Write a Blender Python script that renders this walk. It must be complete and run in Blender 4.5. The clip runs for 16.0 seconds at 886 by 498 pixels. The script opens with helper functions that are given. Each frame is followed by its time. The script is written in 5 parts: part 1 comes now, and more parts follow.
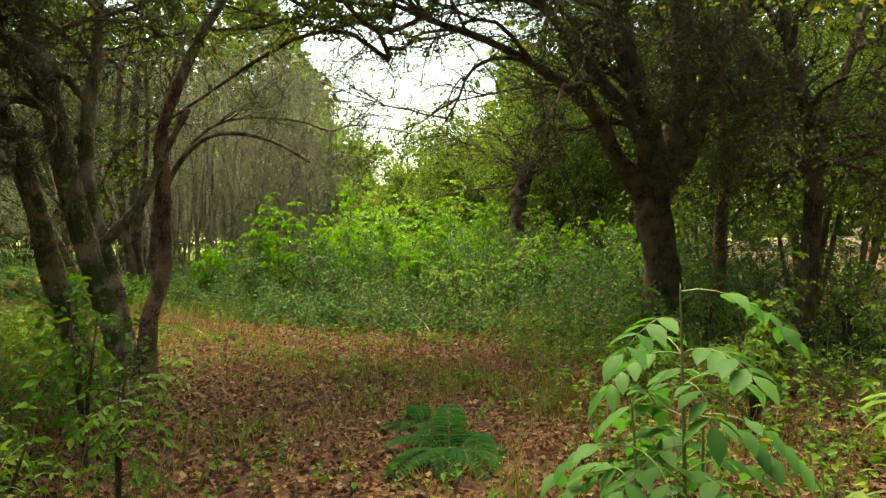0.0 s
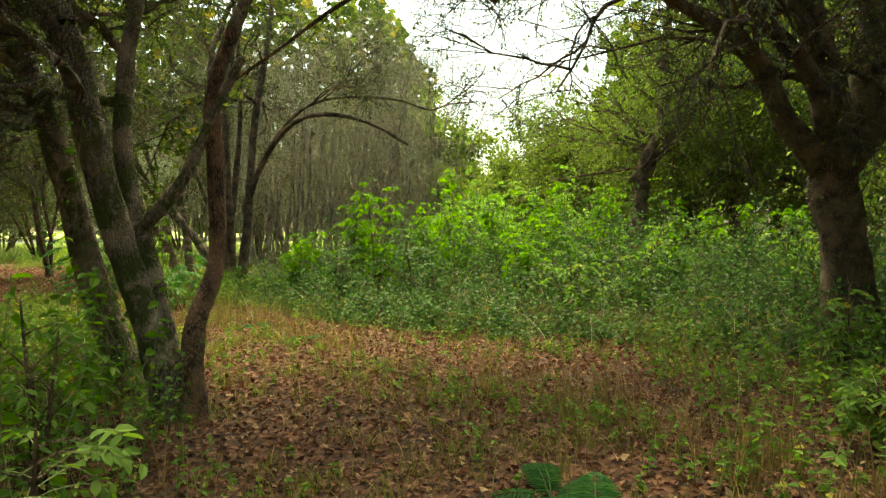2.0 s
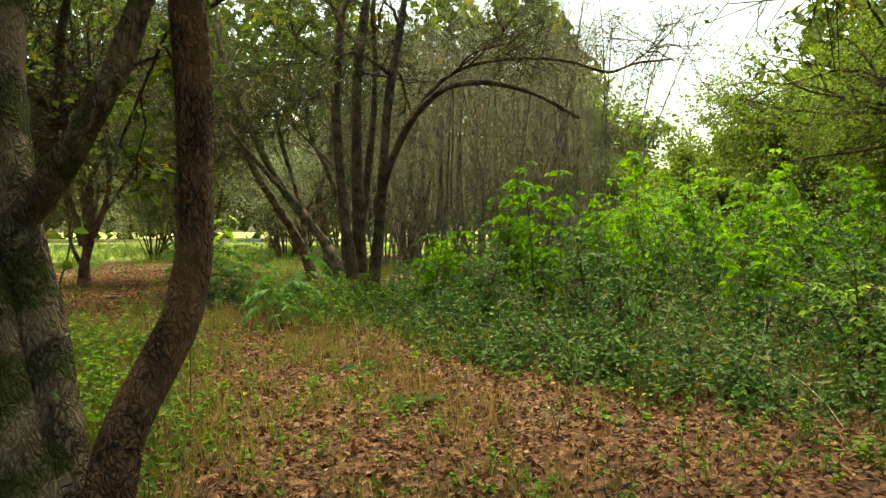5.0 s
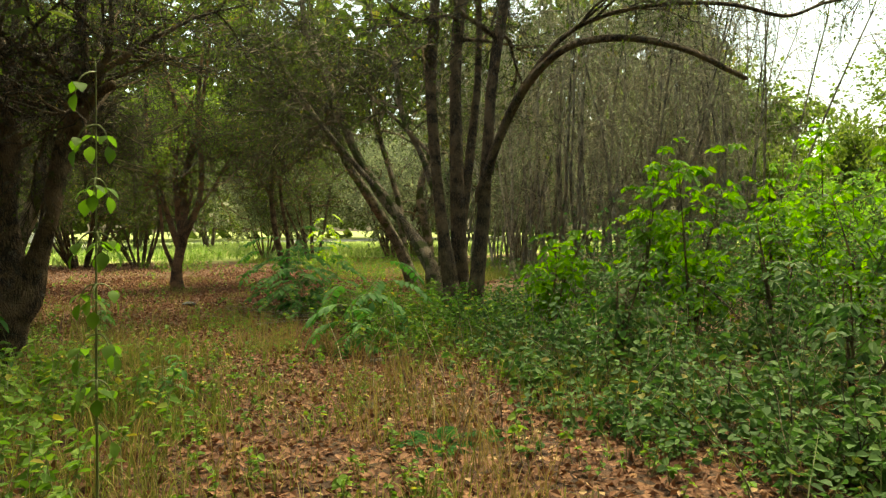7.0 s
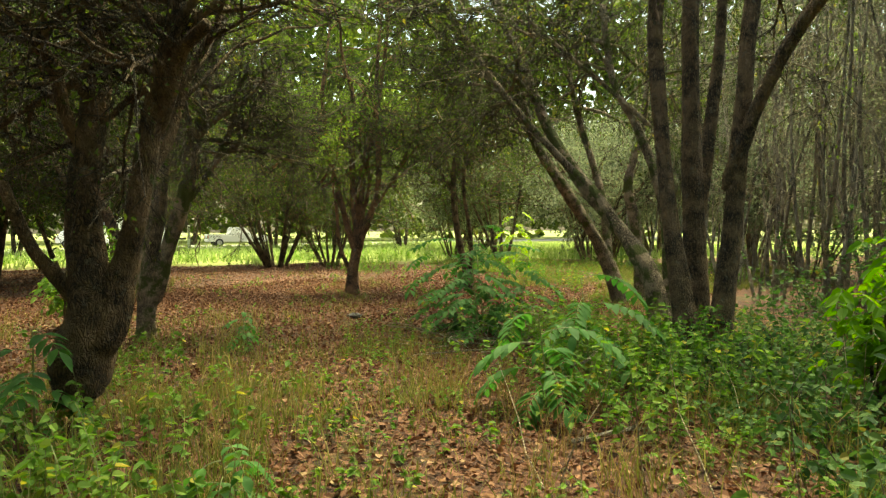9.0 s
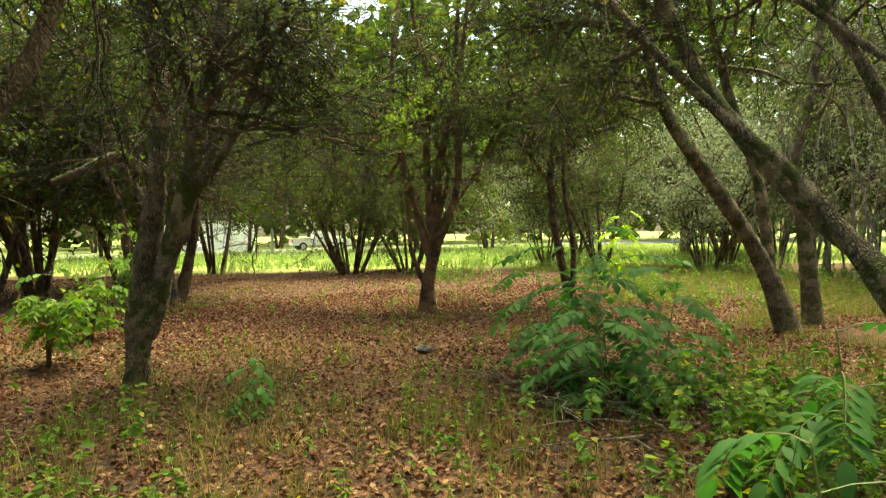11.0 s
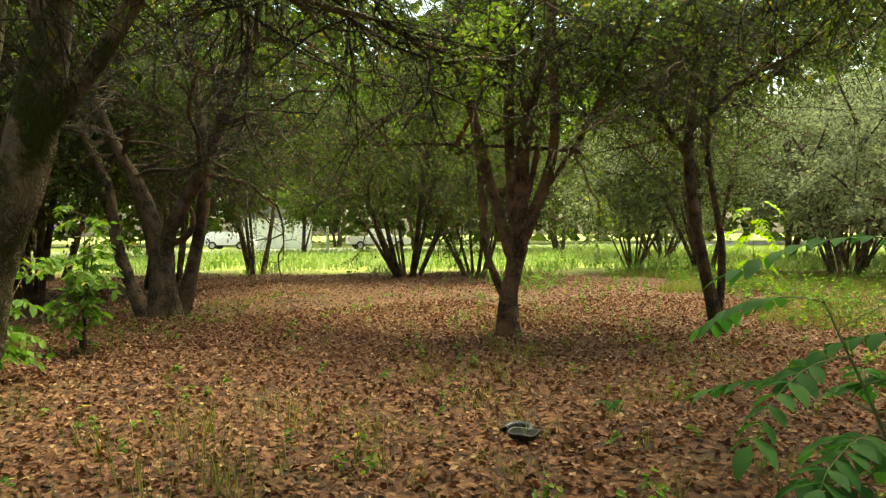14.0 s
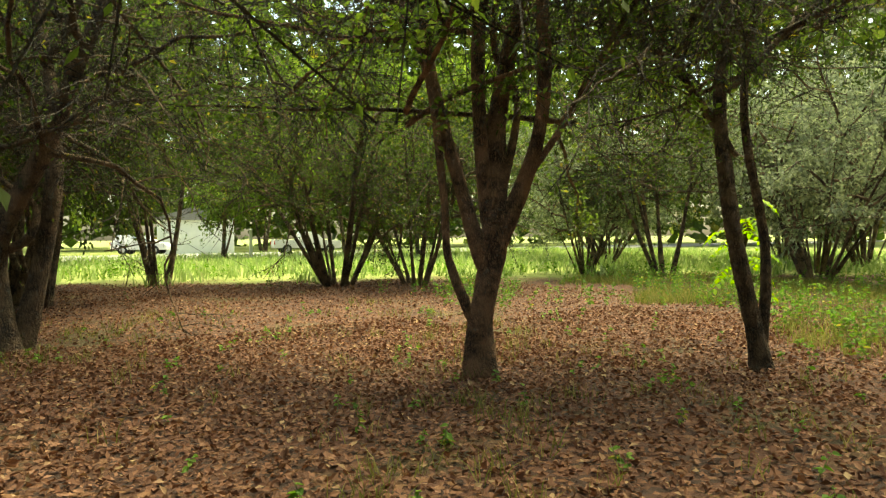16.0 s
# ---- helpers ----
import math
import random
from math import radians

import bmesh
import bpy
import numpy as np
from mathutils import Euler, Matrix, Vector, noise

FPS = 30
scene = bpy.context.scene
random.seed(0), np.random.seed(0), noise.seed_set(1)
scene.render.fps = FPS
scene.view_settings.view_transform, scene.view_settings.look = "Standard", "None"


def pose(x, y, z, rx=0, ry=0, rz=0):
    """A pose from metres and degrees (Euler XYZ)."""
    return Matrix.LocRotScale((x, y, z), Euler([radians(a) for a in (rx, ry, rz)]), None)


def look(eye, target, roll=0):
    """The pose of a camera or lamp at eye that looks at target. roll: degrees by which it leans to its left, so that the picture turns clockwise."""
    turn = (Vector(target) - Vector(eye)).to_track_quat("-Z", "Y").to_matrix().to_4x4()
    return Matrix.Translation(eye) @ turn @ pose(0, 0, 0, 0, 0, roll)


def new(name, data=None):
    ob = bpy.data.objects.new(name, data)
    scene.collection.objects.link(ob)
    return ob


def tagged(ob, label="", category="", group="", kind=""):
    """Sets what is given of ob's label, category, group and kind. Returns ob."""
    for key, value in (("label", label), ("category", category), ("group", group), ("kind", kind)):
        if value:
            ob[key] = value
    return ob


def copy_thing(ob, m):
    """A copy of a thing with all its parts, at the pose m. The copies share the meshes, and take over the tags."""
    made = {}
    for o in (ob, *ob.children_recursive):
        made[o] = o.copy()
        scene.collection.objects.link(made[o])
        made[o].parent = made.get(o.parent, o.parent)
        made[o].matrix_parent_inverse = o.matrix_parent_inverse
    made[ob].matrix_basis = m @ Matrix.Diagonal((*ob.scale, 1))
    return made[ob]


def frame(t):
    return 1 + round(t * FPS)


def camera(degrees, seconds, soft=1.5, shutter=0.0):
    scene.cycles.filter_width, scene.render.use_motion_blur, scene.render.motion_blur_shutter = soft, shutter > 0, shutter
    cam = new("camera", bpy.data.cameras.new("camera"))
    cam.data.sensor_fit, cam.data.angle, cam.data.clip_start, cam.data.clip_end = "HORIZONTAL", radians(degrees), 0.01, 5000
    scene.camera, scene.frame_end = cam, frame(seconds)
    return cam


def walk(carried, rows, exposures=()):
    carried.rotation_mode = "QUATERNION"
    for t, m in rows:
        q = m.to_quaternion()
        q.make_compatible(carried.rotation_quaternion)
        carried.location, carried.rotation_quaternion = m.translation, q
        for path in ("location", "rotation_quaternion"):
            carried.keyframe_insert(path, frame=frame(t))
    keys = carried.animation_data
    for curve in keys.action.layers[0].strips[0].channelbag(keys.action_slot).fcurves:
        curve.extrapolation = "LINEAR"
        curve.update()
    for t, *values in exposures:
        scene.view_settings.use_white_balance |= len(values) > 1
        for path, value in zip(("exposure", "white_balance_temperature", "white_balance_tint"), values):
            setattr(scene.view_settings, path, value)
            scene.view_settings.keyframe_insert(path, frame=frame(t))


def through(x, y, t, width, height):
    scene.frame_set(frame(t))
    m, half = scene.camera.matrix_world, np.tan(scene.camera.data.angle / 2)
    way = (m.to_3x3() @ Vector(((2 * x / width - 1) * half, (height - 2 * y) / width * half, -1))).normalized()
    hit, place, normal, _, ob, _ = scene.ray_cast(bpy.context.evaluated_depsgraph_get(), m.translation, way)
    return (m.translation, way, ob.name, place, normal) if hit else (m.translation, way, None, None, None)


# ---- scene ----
cam = camera(66.5, 16.0, soft=1.25)
METRES, EYE, TILT, LEAN, TURN = 19.7, 1.5, 0.0, 0.0, 0.0
ROWS = [
    (0.0, 0.0, 0.0, 0.0, 0.0, -1.02, -0.02),
    (0.5, 0.0024, 0.0193, 0.0006, 4.18, -1.52, 0.3),
    (1.0, 0.0042, 0.0372, 0.0008, 6.64, -1.5, 0.03),
    (1.5, -0.0032, 0.0648, -0.0013, 7.23, -1.69, -0.12),
    (2.0, -0.0086, 0.0895, -0.004, 8.84, -1.62, 0.14),
    (2.5, -0.0123, 0.1176, -0.004, 13.6, -1.66, 0.22),
    (3.0, -0.0183, 0.1487, -0.0073, 14.08, -1.74, 0.13),
    (5.5, -0.0618, 0.2814, -0.0047, 25.6, -1.64, 0.05),
    (6.0, -0.0745, 0.3105, -0.0045, 28.09, -1.78, 0.02),
    (6.5, -0.0854, 0.3376, -0.0068, 28.95, -1.61, 0.25),
    (7.0, -0.097, 0.3656, -0.005, 32.33, -1.61, 0.32),
    (7.5, -0.1151, 0.3968, -0.0064, 34.9, -1.82, 0.22),
    (8.0, -0.1348, 0.4243, -0.0048, 39.37, -1.72, 0.4),
    (8.5, -0.1566, 0.4452, -0.0061, 45.68, -1.67, 0.19),
    (9.0, -0.1829, 0.4681, -0.0044, 48.5, -1.57, 0.34),
    (9.5, -0.2084, 0.4934, -0.0011, 51.69, -1.56, 0.38),
    (12.0, -0.3538, 0.5969, -0.0054, 56.34, -1.24, 0.65),
    (12.5, -0.3764, 0.6126, -0.0069, 56.56, -1.14, 0.47),
    (13.0, -0.4058, 0.6281, -0.008, 56.77, -1.23, 0.39),
    (13.5, -0.4367, 0.6425, -0.0066, 58.74, -1.12, 0.47),
    (14.0, -0.4691, 0.6538, -0.009, 61.02, -1.24, 0.31),
    (14.5, -0.5001, 0.6661, -0.0101, 61.51, -1.11, 0.28),
    (15.0, -0.5309, 0.6792, -0.0093, 61.8, -1.03, 0.29),
    (15.5, -0.565, 0.6933, -0.0101, 60.95, -1.01, 0.39),
    (16.0, -0.5912, 0.7138, -0.0097, 55.21, -1.03, 0.48),
]
walk(cam, [(t, pose(0, 0, EYE, TILT, LEAN, TURN) @ pose(METRES * x, METRES * y, METRES * z, 90 + pitch, roll, yaw)) for t, x, y, z, yaw, pitch, roll in ROWS],
     exposures=[(0.0, 1.76, 9300, -12), (3.0, 1.72, 9300, -12), (5.5, 1.46, 9400, -12), (7.5, 1.52, 9200, -12), (9.0, 1.8, 9000, -14), (12.5, 1.82, 8900, -16), (14.5, 1.62, 8700, -16), (16.0, 1.6, 8600, -15)])


# ---- world and light ----
world = bpy.data.worlds.new("overcast_sky")
scene.world = world
world.use_nodes = True
wn = world.node_tree
sky = wn.nodes.new("ShaderNodeTexSky")
sky.sky_type = "NISHITA"
sky.sun_disc = False
SUN_UP, SUN_ROUND = 70.0, -20.0
sky.sun_elevation, sky.sun_rotation = radians(SUN_UP), radians(SUN_ROUND)
sky.dust_density, sky.air_density, sky.ozone_density = 4.0, 1.0, 0.6
wn.nodes["Background"].inputs["Strength"].default_value = 0.17
wn.links.new(sky.outputs[0], wn.nodes["Background"].inputs[0])
sun = new("sun", bpy.data.lights.new("sun", "SUN"))
sun.data.energy, sun.data.angle, sun.data.color = 2.9, radians(34), (1.0, 0.93, 0.8)
a, e = radians(SUN_ROUND), radians(SUN_UP)
sun.matrix_world = look((0, 0, 30), (-30 * math.sin(a) * math.cos(e), -30 * math.cos(a) * math.cos(e), 30 - 30 * math.sin(e)))


# ---- materials ----
def ramp(nt, fac, stops):
    r = nt.nodes.new("ShaderNodeValToRGB")
    while len(r.color_ramp.elements) < len(stops):
        r.color_ramp.elements.new(0.5)
    for el, (at, c) in zip(r.color_ramp.elements, stops):
        el.position, el.color = at, (*c, 1)
    nt.links.new(fac, r.inputs[0])
    return r.outputs[0]


def noise_tex(nt, scale, detail=4, vec=None, rough=0.55):
    n = nt.nodes.new("ShaderNodeTexNoise")
    n.inputs["Scale"].default_value, n.inputs["Detail"].default_value, n.inputs["Roughness"].default_value = scale, detail, rough
    if vec is not None:
        nt.links.new(vec, n.inputs["Vector"])
    return n.outputs[0]


def mixed(nt, fac, a, b):
    m = nt.nodes.new("ShaderNodeMix")
    m.data_type = "RGBA"
    if isinstance(fac, float):
        m.inputs[0].default_value = fac
    else:
        nt.links.new(fac, m.inputs[0])
    for sock, v in ((m.inputs[6], a), (m.inputs[7], b)):
        if isinstance(v, tuple):
            sock.default_value = (*v, 1)
        else:
            nt.links.new(v, sock)
    return m.outputs[2]


def math_node(nt, op, a, b=0.0):
    m = nt.nodes.new("ShaderNodeMath")
    m.operation, m.use_clamp = op, False
    for i, v in enumerate((a, b)):
        if isinstance(v, (int, float)):
            m.inputs[i].default_value = v
        else:
            nt.links.new(v, m.inputs[i])
    return m.outputs[0]


def base_mat(name, rough=0.8):
    m = bpy.data.materials.new(name)
    m.use_nodes = True
    b = m.node_tree.nodes["Principled BSDF"]
    b.inputs["Roughness"].default_value = rough
    return m, m.node_tree, b


def bump(nt, b, height, strength, dist):
    n = nt.nodes.new("ShaderNodeBump")
    n.inputs["Strength"].default_value, n.inputs["Distance"].default_value = strength, dist
    nt.links.new(height, n.inputs["Height"])
    nt.links.new(n.outputs[0], b.inputs["Normal"])


def coords(nt, scale=(1, 1, 1)):
    c, mp = nt.nodes.new("ShaderNodeTexCoord"), nt.nodes.new("ShaderNodeMapping")
    mp.inputs["Scale"].default_value = scale
    nt.links.new(c.outputs["Object"], mp.inputs[0])
    return mp.outputs[0]


def bark_mat(name, dark, light, moss, moss_amount):
    """Furrowed bark: plates between dark cracks, lichen flecks and moss."""
    m, nt, b = base_mat(name, 0.92)
    plain, long = coords(nt), coords(nt, (1, 1, 0.22))
    warp = nt.nodes.new("ShaderNodeVectorMath")
    warp.operation = "ADD"
    wob = nt.nodes.new("ShaderNodeTexNoise")
    wob.inputs["Scale"].default_value, wob.inputs["Detail"].default_value = 9.0, 3.0
    nt.links.new(plain, wob.inputs["Vector"])
    small = nt.nodes.new("ShaderNodeVectorMath")
    small.operation = "SCALE"
    small.inputs["Scale"].default_value = 0.12
    nt.links.new(wob.outputs["Color"], small.inputs[0])
    nt.links.new(long, warp.inputs[0])
    nt.links.new(small.outputs[0], warp.inputs[1])
    cracks = nt.nodes.new("ShaderNodeTexVoronoi")
    cracks.feature = "DISTANCE_TO_EDGE"
    cracks.inputs["Scale"].default_value = 40.0
    nt.links.new(warp.outputs[0], cracks.inputs["Vector"])
    plate = ramp(nt, cracks.outputs["Distance"], ((0.0, (0, 0, 0)), (0.26, (1, 1, 1))))
    grain = noise_tex(nt, 55, 6, long, 0.7)
    col = ramp(nt, grain, ((0.3, tuple(v * 0.7 for v in dark)), (0.42, dark), (0.52, tuple((x + y) / 2 for x, y in zip(dark, light))), (0.72, light)))
    col = mixed(nt, plate, tuple(v * 0.3 for v in dark), col)
    blotch = noise_tex(nt, 4, 5, plain, 0.6)
    col = mixed(nt, ramp(nt, blotch, ((0.42, (0, 0, 0)), (0.6, (0.9, 0.9, 0.9)))), col, mixed(nt, 0.6, col, tuple(min(1, v * 1.5) for v in light)))
    col = mixed(nt, ramp(nt, noise_tex(nt, 13, 4, plain, 0.65), ((0.6, (0, 0, 0)), (0.68, (0.55, 0.55, 0.55)))), col, (0.23, 0.21, 0.17))
    patch = noise_tex(nt, 3.6, 7, plain, 0.7)
    col = mixed(nt, ramp(nt, patch, ((0.62 - moss_amount, (0, 0, 0)), (0.7 - moss_amount, (1, 1, 1)))), col, mixed(nt, noise_tex(nt, 70, 3, plain), moss, tuple(v * 1.9 for v in moss)))
    nt.links.new(col, b.inputs["Base Color"])
    h = math_node(nt, "ADD", math_node(nt, "MULTIPLY", plate, 0.6), math_node(nt, "ADD", grain, math_node(nt, "MULTIPLY", patch, 0.6)))
    bump(nt, b, h, 1.0, 0.05)
    return m


def leaf_mat(name, dark, mid, light, through=0.45, gloss=0.5, odd=None, per_object=False):
    """Leaves: reflecting and letting light through, each with a shade of its own."""
    m, nt, b = base_mat(name, gloss + 0.12)
    if per_object:
        rnd = nt.nodes.new("ShaderNodeObjectInfo").outputs["Random"]
    else:
        rnd = nt.nodes.new("ShaderNodeNewGeometry").outputs["Random Per Island"]
    stops = [(0.0, dark), (0.5, mid), (0.93, light)]
    if odd:
        stops += [(0.985, odd)]
    col = ramp(nt, rnd, stops)
    col = mixed(nt, ramp(nt, noise_tex(nt, 0.7, 3, coords(nt)), ((0.35, (0, 0, 0)), (0.65, (1, 1, 1)))), col, mixed(nt, 0.35, col, light))
    nt.links.new(col, b.inputs["Base Color"])
    b.inputs["Specular IOR Level"].default_value = 0.2
    tr = nt.nodes.new("ShaderNodeBsdfTranslucent")
    bright = nt.nodes.new("ShaderNodeHueSaturation")
    bright.inputs["Saturation"].default_value, bright.inputs["Value"].default_value = 1.15, 1.5
    nt.links.new(col, bright.inputs["Color"])
    nt.links.new(bright.outputs[0], tr.inputs[0])
    mx = nt.nodes.new("ShaderNodeMixShader")
    mx.inputs[0].default_value = through
    nt.links.new(b.outputs[0], mx.inputs[1])
    nt.links.new(tr.outputs[0], mx.inputs[2])
    nt.links.new(mx.outputs[0], nt.nodes["Material Output"].inputs[0])
    return m


BARK = bark_mat("brown_bark", (0.0585, 0.0364, 0.0208), (0.26, 0.169, 0.0975), (0.05, 0.065, 0.015), 0.0)
BARK_MOSSY = bark_mat("mossy_bark", (0.15, 0.11, 0.073), (0.5, 0.385, 0.27), (0.066, 0.08, 0.015), 0.13)
BARK_PALE = bark_mat("pale_bark", (0.16, 0.13, 0.1), (0.46, 0.39, 0.3), (0.07, 0.08, 0.03), -0.03)
BARK_RED = bark_mat("reddish_bark", (0.0943, 0.0471, 0.0283), (0.452, 0.245, 0.141), (0.087, 0.102, 0.029), -0.06)
TWIG = bark_mat("twig_bark", (0.039, 0.0286, 0.0208), (0.143, 0.111, 0.078), (0.05, 0.055, 0.02), 0.0)
TWIG_PALE = bark_mat("dry_twig", (0.3, 0.25, 0.17), (0.52, 0.44, 0.3), (0.12, 0.11, 0.05), -0.1)
CROWN = leaf_mat("tree_leaf", (0.032, 0.0533, 0.0128), (0.0586, 0.091, 0.0213), (0.117, 0.149, 0.0373), 0.45, 0.5, (0.267, 0.213, 0.0533))
# darker copy of the tree leaf, the wood's dim light painted in
CROWN_SHADE = leaf_mat("shade_toned_leaf", (0.025, 0.04, 0.012), (0.045, 0.068, 0.018), (0.09, 0.12, 0.03), 0.42, 0.6, (0.1, 0.07, 0.03))
CROWN_GREY = leaf_mat("greyish_leaf", (0.0945, 0.115, 0.0675), (0.162, 0.189, 0.108), (0.27, 0.297, 0.176), 0.4, 0.5)
CROWN_BRIGHT = leaf_mat("light_tree_leaf", (0.06, 0.105, 0.02), (0.115, 0.175, 0.035), (0.2, 0.255, 0.065), 0.48, 0.5)
BRAMBLE = leaf_mat("bramble_leaf", (0.025, 0.06, 0.02), (0.042, 0.095, 0.028), (0.085, 0.15, 0.04), 0.35, 0.5, (0.16, 0.13, 0.035))
SAPLING = leaf_mat("sapling_leaf", (0.0616, 0.15, 0.0176), (0.0968, 0.211, 0.0246), (0.158, 0.282, 0.0352), 0.55, 0.5)
PINNATE = leaf_mat("pinnate_leaf", (0.046, 0.13, 0.032), (0.062, 0.163, 0.04), (0.09, 0.205, 0.05), 0.4, 0.45, None, True)
YELLOWED = leaf_mat("yellow_green_leaf", (0.15, 0.27, 0.025), (0.2, 0.33, 0.03), (0.28, 0.4, 0.045), 0.5, 0.5, None, True)
LIME = leaf_mat("lime_leaf", (0.085, 0.17, 0.03), (0.11, 0.2, 0.04), (0.14, 0.24, 0.05), 0.5, 0.5, None, True)
PALE_LEAF = leaf_mat("pale_green_leaf", (0.14, 0.21, 0.06), (0.18, 0.26, 0.08), (0.22, 0.31, 0.09), 0.4, 0.5, None, True)
FERN = leaf_mat("fern_frond", (0.0325, 0.091, 0.0325), (0.0455, 0.124, 0.039), (0.065, 0.156, 0.0455), 0.35, 0.5)
HERB = leaf_mat("herb_leaf", (0.0585, 0.13, 0.026), (0.104, 0.202, 0.039), (0.182, 0.273, 0.0585), 0.45, 0.55, (0.39, 0.325, 0.078))
GRASS = leaf_mat("grass_blade", (0.07, 0.1, 0.02), (0.12, 0.15, 0.035), (0.24, 0.22, 0.08), 0.4, 0.6, (0.36, 0.28, 0.14))
DRY_GRASS = leaf_mat("dry_grass_blade", (0.1, 0.08, 0.03), (0.19, 0.14, 0.06), (0.3, 0.22, 0.1), 0.35, 0.7, (0.12, 0.16, 0.03))
# paler grass blade, brightened in colour to stand for sun on the meadow
SUN_TONED_GRASS = leaf_mat("sun_toned_meadow_blade", (0.13, 0.2, 0.06), (0.22, 0.3, 0.1), (0.34, 0.4, 0.18), 0.45, 0.6, (0.42, 0.4, 0.22))
# lighter sapling leaf: the far clearing's sunlight is painted into its colour
SUN_TONED = leaf_mat("sun_toned_shrub_leaf", (0.1, 0.22, 0.035), (0.16, 0.3, 0.055), (0.25, 0.4, 0.09), 0.5, 0.5)
LITTER = leaf_mat("fallen_leaf", (0.034, 0.014, 0.009), (0.132, 0.057, 0.034), (0.23, 0.122, 0.074), 0.12, 0.65, (0.34, 0.24, 0.13))
LITTER_ONE = leaf_mat("fallen_leaf_single", (0.034, 0.014, 0.009), (0.132, 0.057, 0.034), (0.23, 0.122, 0.074), 0.12, 0.65, (0.34, 0.24, 0.13), True)


def ground_mat():
    m, nt, b = base_mat("leaf_litter_soil", 0.95)
    c = coords(nt)
    fine = noise_tex(nt, 45, 5, c, 0.7)
    cells = nt.nodes.new("ShaderNodeTexVoronoi")
    cells.inputs["Scale"].default_value, cells.inputs["Randomness"].default_value = 17.0, 1.0
    nt.links.new(c, cells.inputs["Vector"])
    leafy = nt.nodes.new("ShaderNodeSeparateColor")
    nt.links.new(cells.outputs["Color"], leafy.inputs[0])
    soil = ramp(nt, leafy.outputs[0], ((0.1, (0.016, 0.006, 0.003)), (0.5, (0.08, 0.028, 0.013)), (0.85, (0.16, 0.062, 0.028)), (0.98, (0.3, 0.15, 0.07))))
    soil = mixed(nt, 0.25, soil, ramp(nt, fine, ((0.3, (0.02, 0.009, 0.005)), (0.5, (0.09, 0.038, 0.018)), (0.7, (0.2, 0.1, 0.05)))))
    soil = mixed(nt, ramp(nt, noise_tex(nt, 1.6, 5, c, 0.65), ((0.35, (0, 0, 0)), (0.7, (0.75, 0.75, 0.75)))), soil, mixed(nt, 0.5, soil, (0.035, 0.02, 0.01)))
    green = ramp(nt, fine, ((0.3, (0.03, 0.035, 0.012)), (0.55, (0.075, 0.085, 0.022)), (0.75, (0.15, 0.15, 0.045))))
    mask = ramp(nt, noise_tex(nt, 0.55, 5, c, 0.6), ((0.54, (0, 0, 0)), (0.7, (0.7, 0.7, 0.7))))
    col = mixed(nt, mask, soil, green)
    # meadow ground kept pale, sunlight included in its colour
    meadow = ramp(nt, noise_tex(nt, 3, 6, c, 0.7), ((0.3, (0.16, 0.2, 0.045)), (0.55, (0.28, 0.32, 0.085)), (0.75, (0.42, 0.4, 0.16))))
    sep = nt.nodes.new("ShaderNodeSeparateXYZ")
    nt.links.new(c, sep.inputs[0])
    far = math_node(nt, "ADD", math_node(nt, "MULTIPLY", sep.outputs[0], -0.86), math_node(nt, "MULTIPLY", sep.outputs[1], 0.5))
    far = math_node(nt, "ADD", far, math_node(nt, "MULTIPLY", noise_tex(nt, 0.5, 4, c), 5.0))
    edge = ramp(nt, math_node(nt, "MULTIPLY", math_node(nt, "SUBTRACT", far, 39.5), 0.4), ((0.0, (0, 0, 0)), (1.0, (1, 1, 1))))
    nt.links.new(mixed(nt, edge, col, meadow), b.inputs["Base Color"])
    bump(nt, b, fine, 0.8, 0.03)
    return m


GROUND = ground_mat()


def plain_mat(name, colour, rough=0.5, metal=0.0, vary=0.15, scale=8.0):
    m, nt, b = base_mat(name, rough)
    n = noise_tex(nt, scale, 4, coords(nt))
    nt.links.new(ramp(nt, n, ((0.3, tuple(v * (1 - vary) for v in colour)), (0.7, tuple(min(1, v * (1 + vary)) for v in colour)))), b.inputs["Base Color"])
    b.inputs["Metallic"].default_value = metal
    return m


# ---- mesh helpers ----
R = np.random.default_rng(7)
# the trodden way, kept free of boughs and leaves
WAY = np.column_stack([np.interp(np.arange(0, 18, 0.25), [0, 3, 6, 9, 12, 15, 18], v) for v in
                       ([0.0, -0.35, -1.45, -3.4, -5.7, -8.4, -11.2], [0.0, 2.9, 6.0, 8.9, 11.0, 12.6, 13.9])])


def free(P, at, gap=0.8):
    """Which of the points P (..., 3), counted from the foot at, keep off the way (below 3 m)."""
    Q = np.asarray(P) + np.array([at[0], at[1], 0.0])
    flat = Q.reshape(-1, 3)
    d = np.full(len(flat), 9.0)
    for w in WAY:
        d = np.minimum(d, np.hypot(flat[:, 0] - w[0], flat[:, 1] - w[1]))
    return ((d > gap) | (flat[:, 2] > 3.0)).reshape(Q.shape[:-1])


def mesh_of(name, verts, faces, mat, smooth=False):
    """A mesh out of arrays: verts (n, 3) and faces (m, 3) or (m, 4)."""
    me = bpy.data.meshes.new(name)
    verts, faces = np.asarray(verts, np.float32), np.asarray(faces, np.int32)
    k = faces.shape[1]
    me.vertices.add(len(verts))
    me.vertices.foreach_set("co", verts.ravel())
    me.loops.add(faces.size)
    me.loops.foreach_set("vertex_index", faces.ravel())
    me.polygons.add(len(faces))
    me.polygons.foreach_set("loop_start", np.arange(0, faces.size, k, dtype=np.int32))
    me.polygons.foreach_set("use_smooth", np.full(len(faces), smooth))
    me.update(calc_edges=True)
    me.materials.append(mat)
    return me


